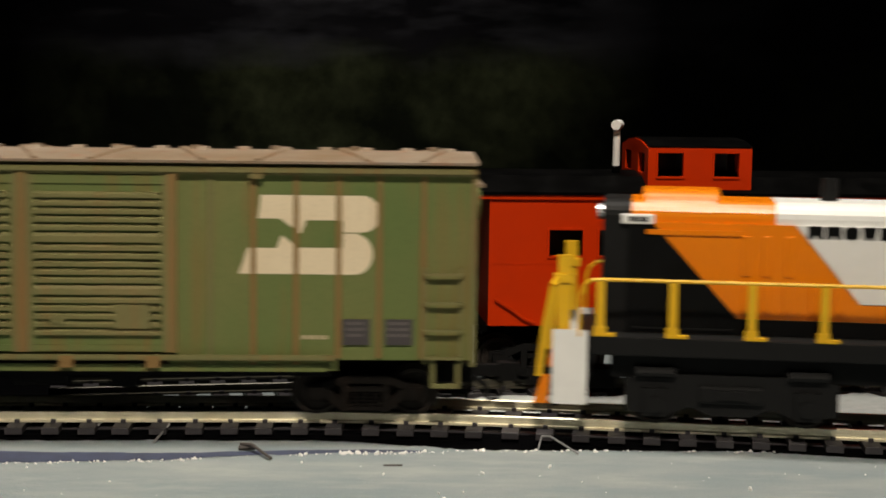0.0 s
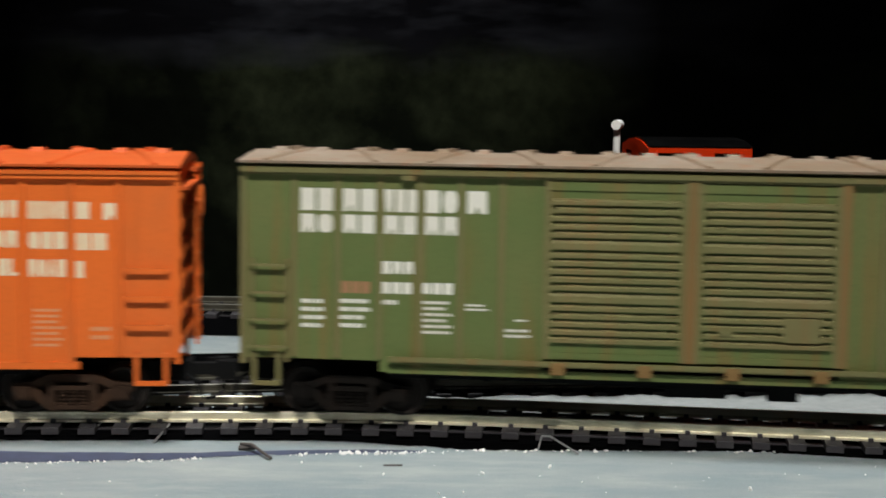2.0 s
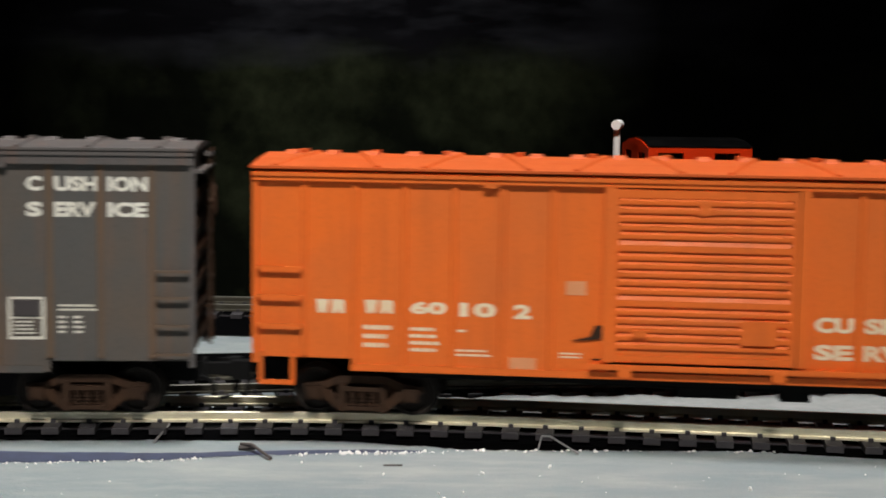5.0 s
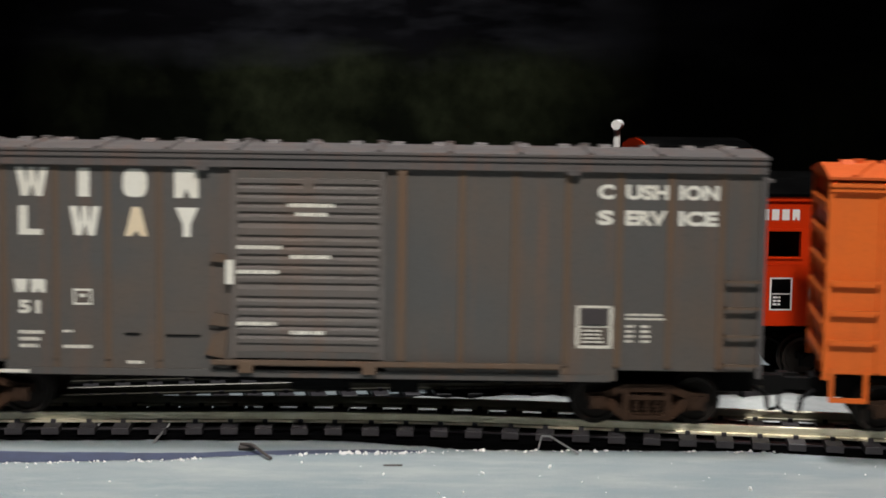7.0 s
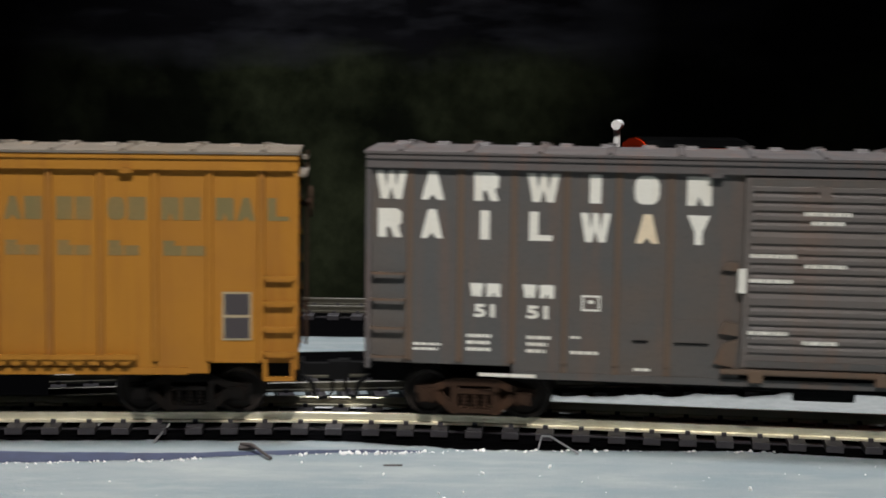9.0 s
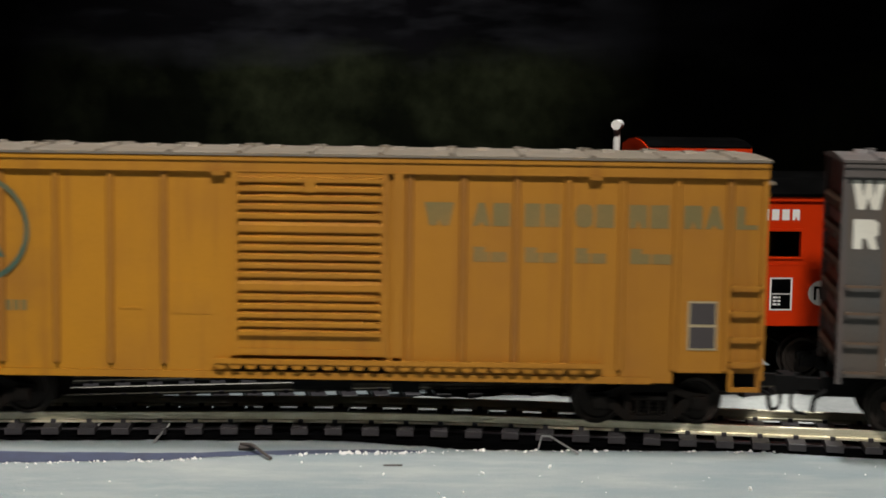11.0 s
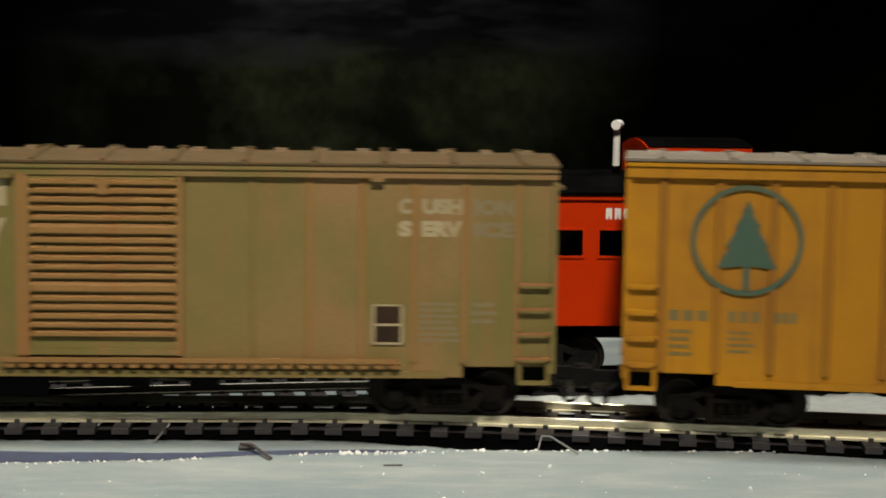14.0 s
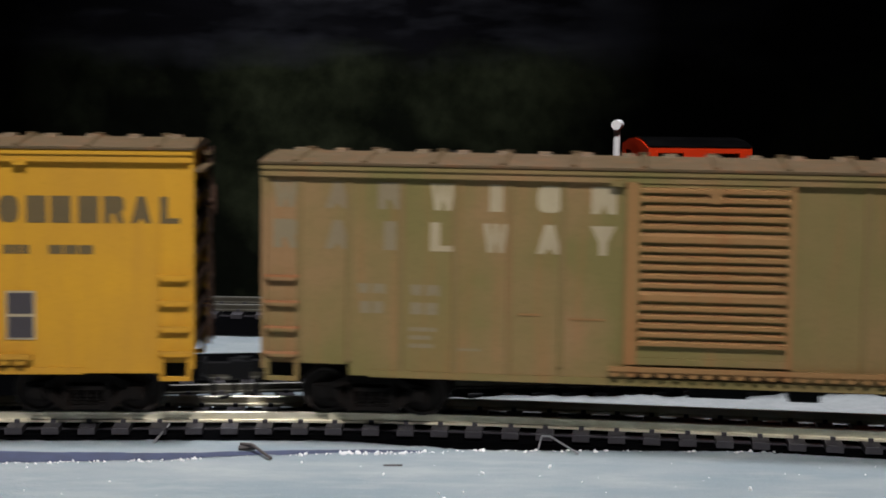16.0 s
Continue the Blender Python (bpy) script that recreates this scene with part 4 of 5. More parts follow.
def orange_car():
    c = dict(paint=ORANGE_PAINT, post=ORANGE_PAINT, roof=ORANGE_ROOF, top=53.0, eave=55.9, ridge=57.9, low=15.0,
             posts=[-79.5, -69.2, -59.2, -49.3, -39.6, -29.8, 30.2, 39.8, 49.2, 59.0, 68.4, 78.0], post_depth=16.55, post_width=1.5,
             doors=[(-18.0, 18.0)], door_z=(18.4, 52.8), rib_z=(21.0, 51.2), rib_fill=.37, rib_out=17.4, lock=True, door_edge=ORANGE_PAINT, edge_at=(-18.6, 19.2),
             track=(-22, 52, 17.2), brackets=2, bracket_paint=ORANGE_PAINT, lugs=(-42, 53),
             ladders=[(-89.1, -79.7, (35.5, 29.7, 23.9)), (79.3, 88.0, (35.1, 29.4, 23.7))], seams=12, diagonal=True, joint=.45, placards=True, truck=TRUCK_RUST, cut=20)
    root = boxcar("bright orange boxcar with a single ribbed door and pale markings", c)
    bm = bmesh.new()
    writing(bm, "60", -58, -50.6, 26.7, 29.3, PANEL, .05)
    writing(bm, "10", -48, -40.7, 26.4, 29.3, PANEL, .05)
    writing(bm, "2", -37.2, -33.7, 26.3, 29.2, PANEL, .05)
    marks(bm, "vk", -77.4, -71, 26.4, 29.2, PANEL)
    marks(bm, "vk", -67.5, -61.1, 26.6, 29.3, PANEL)
    small_print(bm, -67.5, -61.5, 18.8, 24.2, 3, PANEL, 21)
    small_print(bm, -58, -51.5, 18.4, 24.0, 4, PANEL, 22)
    small_print(bm, -48.4, -46, 22.8, 23.8, 1, PANEL, 23)
    small_print(bm, -48.7, -41.3, 18.0, 19.8, 2, PANEL, 24)
    small_print(bm, -28, -23, 18.4, 19.8, 2, PANEL, 25)
    for k in range(2):
        for a, b in (("CU", (21.7, 29.2)), ("SH", (31.2, 38.9))) if k == 0 else (("SE", (21.7, 29.2)), ("RV", (31.2, 38.9))):
            writing(bm, a, b[0], b[1], 25.3 - 5.4 * k, 28.4 - 5.4 * k, PANEL, .05)
    writing(bm, "ICE", 41.4, 48.6, 19.8, 22.9, PANEL, .05)
    for codes, x0, x1, z0, z1 in (("kkcv", 49.9, 58.3, 45.1, 48.6), ("bbkcb", 60.0, 67.8, 45.0, 48.5), ("b", 69.2, 72.4, 45, 48.4), ("k", 74.6, 78.4, 44.9, 48.2),
                                  ("vck", 50.4, 58.2, 39.2, 42.6), ("cbb", 60, 67.7, 39.0, 42.4), ("bb", 69.2, 75.8, 38.8, 42.2),
                                  ("kabl", 50.2, 58.2, 33.6, 37.0), ("kcab", 60, 67.6, 33.4, 36.9), ("b", 69.2, 71.2, 33.2, 36.6)):
        marks(bm, codes, x0, x1, z0, z1, PANEL, .14)
    lettering(root, bm, ORANGE_LETTER, "pale cream markings")
    bm = bmesh.new()
    writing(bm, "ION", 41.4, 48.6, 25.3, 28.3, PANEL, .05)
    small_print(bm, 60.9, 67.4, 18.8, 27.0, 7, PANEL, 26)
    small_print(bm, 72.2, 77.3, 20.0, 23.4, 2, PANEL, 27)
    bx(bm, -26.9, -22.9, -16.2, -16.1, 31.4, 34.2)
    bx(bm, -37.9, -32.6, -16.2, -16.1, 15.9, 18.5)
    lettering(root, bm, ORANGE_FAINT, "worn pale stencils")
    bm = bmesh.new()
    prism(bm, [(-25.5, 22.3), (-22, 23.2), (-21, 25.4), (-18.6, 25.6), (-18.6, 23.0), (-21.2, 22.6)], -16.5, -16.1)
    bx(bm, -21.5, -19.8, -16.3, -16.1, 18.5, 18.8)
    part("paint_chip", bm, TRUCK_RUST, root, "dark scraped patch by the door")
    return root


def grey_car():
    c = dict(paint=GREY_PAINT, post=GREY_RUST, roof=GREY_ROOF, top=55.9, eave=59.2, ridge=60.1, low=14.3, rail_paint=GREY_ROOF,
             posts=[-81.2, -71, -60.4, -50.0, -39.7, -29.5, 30.3, 40.7, 51.1, 61.4, 71.4, 81.6], post_depth=16.3, post_width=1.6,
             doors=[(-15.2, 15.2)], door_z=(18.0, 55.4), rib_z=(20.8, 54.4), door_edge=GREY_RUST, edge_at=(18.4,),
             rib_paint=GREY_DOOR, door_paint=GREY_DOOR, rib_fill=.36, rib_out=17.3, lock=True, track=(-19, 50, 17.0), track_paint=GREY_RUST, brackets=2, lugs=(-21, 52), ladders=[(-88.8, -82.0, (34.7, 29.4, 23.6, 17.8)), (82.4, 89, (34.7, 29.4, 23.8, 18.0))],
             rung=GREY_RUST, stirrup=False, tabs=True, seams=13, truck=TRUCK_RUST, cut=30, end_paint=TRUCK_RUST)
    root = boxcar("dark grey boxcar with rusty posts and large white markings", c)
    bm = bmesh.new()
    rows = (("warwbck", 49.6, 55.3), ("rablway", 41.9, 47.7))
    fields = ((-88.2, -81.9), (-79, -74.4), (-68.4, -63.5), (-57.8, -51.4), (-45.5, -43.2), (-36.7, -31.8), (-26.5, -21.7)), ((-87.7, -82.9), (-79, -74.6), (-67.1, -65.2), (-57.3, -52.7), (-47.2, -41.2), (-36.3, -31.8), (-26.3, -21.8))
    tan = bmesh.new()
    for (codes, z0, z1), xs in zip(rows, fields):
        for i, (k, (x0, x1)) in enumerate(zip(codes, xs)):
            mark(tan if z0 < 45 and i == 5 else bm, k, x0, x1, z0, z1, PANEL)
    lettering(root, tan, CREAM, "yellowed painted mark")
    for x0, x1 in ((-69.3, -62.5), (-58.7, -51.8)):
        marks(bm, "vk", x0, x1, 30.4, 33.1, PANEL)
        writing(bm, "51", x0 + 1.2, x1 - 1.4, 26.2, 28.9, PANEL, .04)
    small_print(bm, -69.5, -64.5, 18.7, 22.8, 3, PANEL, 31)
    small_print(bm, -57.4, -52.4, 18.7, 22.8, 3, PANEL, 32)
    small_print(bm, -48.7, -46.4, 22.0, 23.0, 1, PANEL, 33)
    small_print(bm, -48.7, -42.3, 18.7, 20.0, 1, PANEL, 34)
    small_print(bm, -80.3, -73.8, 18.7, 20.7, 2, PANEL, 35)
    small_print(bm, -36, -32.6, 15.8, 17.0, 1, PANEL, 36)
    flat(bm, [(-66.9, 15.0), (-55.4, 15.0), (-55.4, 14.3), (-66.9, 14.3)], -16.45)
    for t, x0, x1, k in (("C", 56.9, 60.1, 0), ("USH", 62.4, 71.0, 0), ("ION", 72.9, 80.8, 0), ("S", 56.9, 60.1, 1), ("ERV", 62.4, 70.6, 1), ("ICE", 72.9, 80.6, 1)):
        writing(bm, t, x0, x1, 50.5 - 5.1 * k, 53.5 - 5.1 * k, PANEL, .05)
    for x0, x1, z0, z1 in ((53.1, 60.4, 20.8, 21.4), (53.1, 60.4, 28.9, 29.4), (53.1, 60.4, 25.0, 25.4), (53.1, 53.8, 20.8, 29.4), (59.7, 60.4, 20.8, 29.4)):
        flat(bm, [(x0, z1), (x1, z1), (x1, z0), (x0, z0)], PANEL)
    small_print(bm, 54.4, 59.0, 21.6, 24.6, 4, -16.52, 37)
    small_print(bm, 63, 71.4, 26.2, 27.9, 2, PANEL, 38)
    small_print(bm, 63, 64.8, 21.6, 25.6, 4, PANEL, 39)
    small_print(bm, 66, 68, 21.6, 25.6, 4, PANEL, 40)
    lettering(root, bm, WHITE_LETTER, "white painted markings")
    bm = bmesh.new()
    for x0, x1, z in ((-4, 6.5, 48.2), (-2.5, 5.8, 46.4), (-14, -4.5, 39.8), (-3.5, 6, 38.0), (-14, -4.5, 34.9), (-14, -4.5, 24.6), (-3.5, 5.5, 22.9)):
        small_print(bm, x0, x1, z - .75, z + .75, 1, -17.34, int(z))
    bx(bm, -16.2, -14.6, -17.7, -17.3, 32.8, 37.6)
    lettering(root, bm, WHITE_LETTER, "white stencils on the door ribs")
    bm = bmesh.new()
    bx(bm, 54.2, 59.2, -16.5, -16.0, 25.6, 28.7)
    part("stencil_plate", bm, PLATE_DARK, root)
    bm = bmesh.new()
    bx(bm, -46.6, -42.9, -16.25, -16.0, 28.2, 31.2)
    part("notice_board", bm, GREY_PAINT, root)
    bm = bmesh.new()
    for x0, x1, z0, z1 in ((-46.6, -42.9, 30.9, 31.3), (-46.6, -42.9, 28.1, 28.5), (-46.6, -46.2, 28.5, 30.9), (-43.3, -42.9, 28.5, 30.9), (-45.3, -44.2, 29.6, 30.3)):
        flat(bm, [(x0, z1), (x1, z1), (x1, z0), (x0, z0)], -16.29)
    lettering(root, bm, WHITE_LETTER, "pale outline of the notice board")
    part("patch_panel", box(-28.4, -21.6, -16.22, -16.0, 22.4, 27.0), GREY_PAINT, root)
    part("panel_seam", box(-28.2, -21.4, -16.4, -16.0, 22.1, 22.4), UNDER, root)
    part("panel_seam", box(-36.4, -33.4, -16.35, -16.0, 22.2, 22.6), UNDER, root)
    bm = bmesh.new()
    prism(bm, [(-20.4, 18.6), (-16.5, 17.8), (-15.8, 23.6), (-18.6, 22.6)], -16.9, -16.0)
    prism(bm, [(-19.6, 24.6), (-15.8, 24.2), (-16.0, 26.6), (-18.4, 27.0)], -17.1, -16.0)
    prism(bm, [(-19.4, 37.2), (-16, 37.0), (-16.4, 38.6), (-18.0, 38.8)], -17.0, -16.0)
    part("door_latch", bm, GREY_RUST, root, "rusty door latch")
    return root


def ochre_car(label, worn=True):
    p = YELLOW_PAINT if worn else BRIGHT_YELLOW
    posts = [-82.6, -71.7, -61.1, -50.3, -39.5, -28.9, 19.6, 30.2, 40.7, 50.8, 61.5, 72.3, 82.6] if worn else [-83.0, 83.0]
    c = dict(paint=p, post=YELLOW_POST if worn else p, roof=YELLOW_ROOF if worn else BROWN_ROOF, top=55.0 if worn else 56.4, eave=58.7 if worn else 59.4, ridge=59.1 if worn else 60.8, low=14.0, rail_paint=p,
             posts=posts, post_depth=16.6 if worn else 16.2, post_width=1.7 if worn else .8, post_foot=2.6,
             doors=[(-15.4, 15.4)], door_z=(18.6, 55.0), rib_z=(22.4, 54.6), rib_fill=.36, rib_out=17.8, lock=True, rib_paint=p, door_edge=p, edge_at=(17.4,),
             track=(-19, 58, 17.2), track_paint=p, brackets=0, teeth=True, step_up=2.0, lugs=(-18, 56), rung=p, step_paint=p,
             ladders=[(-89.4, -83.2, (33.8, 28.6, 23.4, 18.2)), (83.1, 89.4, (33.7, 28.6, 23.4, 18.4))], seams=13, roof_label="dusty grey roof", truck=TRUCK_DARK, cut=22, end_paint=TRUCK_RUST)
    root = boxcar(label, c)
    dark = FAINT_GREEN if worn else DARK_LETTER
    if worn:
        bm = bmesh.new()
        n = 48
        for i in range(n):
            a, b = i * 2 * math.pi / n, (i + 1) * 2 * math.pi / n
            flat(bm, [(-66.3 + r * math.cos(t), 43.0 + r * math.sin(t)) for r, t in ((10.9, a), (9.9, a), (9.9, b), (10.9, b))], -16.64)
        tree = [(-66.2, 50.9), (-64.9, 48.3), (-65.5, 48.4), (-63.6, 45.5), (-64.4, 45.6), (-62.0, 41.8), (-62.8, 41.9), (-60.3, 37.4), (-65.6, 38.0), (-65.6, 32.8)]
        flat(bm, tree + [(-132.4 - x, z) for x, z in tree[::-1]], -16.64)
        lettering(root, bm, PINE_GREEN, "green pine tree in a ring")
        bm = bmesh.new()
        for x0, x1 in ((-81.4, -73), (-69.8, -63), (-60.6, -56)):
            marks(bm, "bbb", x0, x1, 26.8, 28.9, PANEL, .3)
        small_print(bm, -81, -76, 19, 25, 4, PANEL, 41)
        small_print(bm, -69.5, -64, 20, 25, 4, PANEL, 42)
        for code, x0, x1 in (("v", 22.3, 28.5), ("ab", 32.0, 39.4), ("bb", 42.2, 49.2), ("cb", 52.2, 59.8), ("kb", 62.8, 70.6), ("ka", 73.6, 81.4), ("l", 83.8, 88.2)):
            marks(bm, code, x0 - .3, x1 + .3, 44.9, 49.5, PANEL, .14)
        for x0, x1 in ((32, 39), (42.2, 49), (52.2, 58.6), (63, 71.6)):
            marks(bm, "bb", x0, x1, 37.8, 39.8, PANEL, .1)
            flat(bm, [(x0, 40.8), (x0 + 2.6, 40.8), (x0 + 2.0, 38.8), (x0 + .8, 38.8)], PANEL - .01)
        lettering(root, bm, dark, "worn green markings")
        bm = bmesh.new()
        bx(bm, -27.2, -19.6, -16.22, -16.0, 26.6, 32.8)
        bx(bm, -38, -33.2, -16.22, -16.0, 27.4, 27.8)
        part("patch_panel", bm, p, root)
    else:
        bm = bmesh.new()
        for code, x0 in (("v", 20), ("a", 26), ("b", 32), ("b", 36), ("b", 42), ("c", 51.6), ("b", 57.0), ("b", 61.8), ("b", 67.2), ("r", 72.2), ("a", 77.6), ("l", 83.2)):
            mark(bm, code, x0, x0 + 4.0, 44.2, 49.6, PANEL)
        for x0, x1 in ((34, 41), (44, 50), (52.4, 57.6), (61.2, 70.2)):
            marks(bm, "bbb", x0, x1, 38.0, 39.8, PANEL, .1)
        lettering(root, bm, dark, "dark worn markings")
    bm = bmesh.new()
    x = 75.3 if worn else 53.2
    for z in (21.2, 26.0):
        bx(bm, x, x + 5.0, -16.4, -16.0, z, z + 4.2)
    part("stencil_plate", bm, PLATE_DARK, root, "dark stencil plates")
    bm = bmesh.new()
    for x0, x1, z0, z1 in ((x - .4, x, 20.8, 30.6), (x + 5, x + 5.4, 20.8, 30.6), (x, x + 5, 25.4, 26.0), (x, x + 5, 20.8, 21.2), (x, x + 5, 30.2, 30.6)):
        flat(bm, [(x0, z1), (x1, z1), (x1, z0), (x0, z0)], -16.3)
    lettering(root, bm, FADED_LETTER, "pale frame of the stencil")
    return root


def brown_car():
    c = dict(paint=BROWN_PAINT, post=BROWN_EDGE, post_right=BROWN_POST, roof=BROWN_ROOF, top=53.9, eave=56.8, ridge=58.4, low=13.8, rail_paint=BROWN_PAINT,
             posts=[-82.4, -72.3, -61.6, -50.8, -40.0, -29.6, 29.4, 40.5, 51, 61.4, 71.6, 82.2], post_depth=16.35, post_width=1.4,
             doors=[(-15.6, 15.6)], door_z=(18.0, 53.8), rib_z=(21.6, 53.6), rib_fill=.33, rib_out=17.85, lock=True, rib_paint=BROWN_POST, door_edge=BROWN_POST, edge_at=(-16.2,),
             track=(-20, 58, 16.9), track_paint=BROWN_POST, brackets=0, teeth=True, step_up=2.0, bracket_paint=BROWN_PAINT, lugs=(-19, 54), rung=DUST_WOOD, tabs=True,
             ladders=[(-89.2, -82.4, (33.8, 28.6, 23.4, 18.2)), (82.4, 89, (33.0, 28.0, 23.0, 18.0))], seams=13, truck=TRUCK_DARK, cut=22, end_paint=TRUCK_RUST)
    root = boxcar("faded olive brown boxcar with worn markings and rusty ribs", c)
    bm, faint = bmesh.new(), bmesh.new()
    for codes, z0, z1 in (("warwbck", 47.6, 53.0), ("rablway", 39.4, 45.2)):
        for i, k in enumerate(codes):
            x = -85.2 + i * 10.6
            w = 1.3 if k == "b" or (k == "b" and i == 2) else 2.5
            mark(bm if i > 2 else faint, k, x - w, x + w, z0, z1, PANEL)
    for t, x0, x1, k in (("C", 58.2, 61, 0), ("USH", 62.9, 71.2, 0), ("S", 58.2, 61, 1), ("ERV", 62.9, 71.0, 1)):
        writing(bm, t, x0, x1, 46.7 - 4.5 * k, 49.9 - 4.5 * k, PANEL, .06)
    for t, x0, x1, k in (("ION", 73.4, 81.4, 0), ("ICE", 73.4, 81.4, 1)):
        writing(faint, t, x0, x1, 46.6 - 4.5 * k, 49.8 - 4.5 * k, PANEL, .06)
    marks(faint, "vk", -70.8, -64.6, 30.6, 32.6, PANEL)
    marks(faint, "vk", -60.2, -53.6, 30.4, 32.6, PANEL)
    marks(faint, "bb", -70.2, -65, 26.6, 29.0, PANEL)
    marks(faint, "bb", -60.0, -54, 26.6, 29.0, PANEL)
    small_print(faint, -60, -54, 19, 24, 3, PANEL, 51)
    small_print(faint, -50, -44, 19, 20, 1, PANEL, 52)
    small_print(faint, 62.6, 71, 20.4, 29, 7, PANEL, 53)
    small_print(faint, 73, 79, 24, 29, 3, PANEL, 54)
    for x0, x1, z0, z1 in ((53.1, 53.7, 20.4, 28.6), (58.8, 59.3, 20.4, 28.6), (53.1, 59.3, 20.4, 20.9), (53.1, 59.3, 24.2, 24.7), (53.1, 59.3, 28.2, 28.6)):
        flat(bm, [(x0, z1), (x1, z1), (x1, z0), (x0, z0)], -16.45)
    lettering(root, bm, FADED_LETTER, "faded markings")
    lettering(root, faint, FAINT_LETTER, "nearly worn off markings")
    bm = bmesh.new()
    bx(bm, 53.7, 58.8, -16.4, -16.0, 20.9, 28.2)
    part("stencil_plate", bm, TRUCK_RUST, root)
    bm = bmesh.new()
    bx(bm, -38, -33.6, -16.25, -16.0, 27.0, 27.4)
    bx(bm, -28, -21, -16.25, -16.0, 26.4, 26.7)
    part("panel_seam", bm, BROWN_POST, root)
    return root


# ---------------------------------------------------------------- switcher locomotive
def locomotive():
    root = tagged(new("locomotive"), "orange, black and white switcher with yellow handrails", "locomotive", "vehicles of the train")
    E = 77.0
    bm = box(-E, E, -16.5, 16.5, 19.4, 23.2)
    part("walkway", bm, LOCO_GREY, root, "dark grey walkway and frame", bevel=.3)
    part("frame", box(-E + 4, E - 4, -13, 13, 14.5, 19.4), LOCO_BLACK, root)
    part("fuel_tank", box(-16, 16, -13.5, 13.5, 8.6, 17), LOCO_BLACK, root, bevel=1.2)
    # hood: core with rounded shoulders, in three paint zones
    def hood_section(w, z1):
        pts = [(-w, 23.2), (-w, z1 - 3.2)]
        pts += [(-w + 3.2 - 3.2 * math.cos(k * math.pi / 10), z1 - 3.2 + 3.2 * math.sin(k * math.pi / 10)) for k in range(1, 6)]
        return pts + [(-y, z) for y, z in pts[::-1]]
    for nm, mat, x0, x1, lab in (("hood_front", LOCO_GREY, -75.2, -69.6, "dark radiator end"), ("hood_middle", LOCO_ORANGE, -69.6, -41, "orange hood top"), ("hood_rear", WHITE_PAINT, -41, 34, "white hood top")):
        bm = bmesh.new()
        along(bm, hood_section(9.6, 50.0), x0, x1)
        part(nm, bm, mat, root, lab, smooth=False)
    y0, y1 = -10.1, -9.5
    for nm, mat, poly, lab in (("black_panel", LOCO_BLACK, [(-70.2, 23.3), (34, 23.3), (34, 26.4), (-48.0, 26.5), (-65.6, 45.6), (-70.2, 45.6)], "black hood side"),
                               ("orange_panel", LOCO_ORANGE, [(-65.4, 45.6), (-47.9, 26.6), (34, 26.6), (34, 30), (-24.2, 30.0), (-37.2, 45.6)], "orange hood side"),
                               ("white_panel", WHITE_PAINT, [(-37.0, 45.6), (-24.0, 30.2), (34, 30.2), (34, 45.6)], "white hood side")):
        bm = bmesh.new()
        prism(bm, poly, y0, y1)
        turned(part(nm, bm, mat, root, lab))
    for x, z0, z1 in [(x, 35.2, 43.4) for x in (-46.6, -42.6, -38.2)] + [(x, 27.2, 33.6) for x in (-46.6, -42.6, -38.2, -33, -28)]:
        part("hood_latch", box(x - .9, x + .9, -10.5, -10.0, z0, z1), LOCO_ORANGE, root, bevel=.3)
    part("hood_strip", box(-66.5, -47.5, -10.5, -9.9, 43.2, 44.2), LOCO_ORANGE, root)
    part("hood_strip", box(-69, -49, -10.3, -9.9, 24.0, 24.4), LOCO_GREY, root)
    bm = bmesh.new()
    along(bm, [(-8.6, 48.6), (-7.6, 50.8), (-5.2, 52.0), (5.2, 52.0), (7.6, 50.8), (8.6, 48.6)], -67.6, -51.8)
    part("hood_bulge", bm, LOCO_ORANGE, root, bevel=.9)
    bm = bmesh.new()
    rod(bm, (-29.8, 0, 48), (-29.8, 0, 54.6), 1.9, 14, 1.7)
    part("exhaust_pipe", bm, LOCO_GREY, root, smooth=False)
    bm = bmesh.new()
    rod(bm, (-76.6, -2, 46.8), (-75, -2, 46.8), 1.5, 12)
    rod(bm, (-76.6, 2, 46.8), (-75, 2, 46.8), 1.5, 12)
    part("headlight", bm, SILVER, root)
    bm = box(-71.6, -65.0, -10.6, -9.3, 45.2, 47.2)
    part("number_board", bm, WHITE_PAINT, root, "pale number board", bevel=.3)
    bm = bmesh.new()
    marks(bm, "bbb", -70.2, -66.2, 45.7, 46.7, -10.63)
    marks(bm, "kkcvb", -35.0, -17.5, 43.0, 45.6, -10.15, .12)
    marks(bm, "bbkcb", -17.0, -1.0, 43.0, 45.6, -10.15, .12)
    lettering(root, bm, LOCO_BLACK, "black painted marks")
    # cab at the far end
    bm = bmesh.new()
    along(bm, [(-14.5, 23.2), (-14.5, 50), (-10, 54), (0, 55.2), (10, 54), (14.5, 50), (14.5, 23.2)], 34, 66)
    part("cab", bm, LOCO_ORANGE, root)
    for x in (38, 50):
        turned(part("cab_window", box(x, x + 9, -14.8, -14.3, 40, 48.5), UNLIT_INSIDE, root))
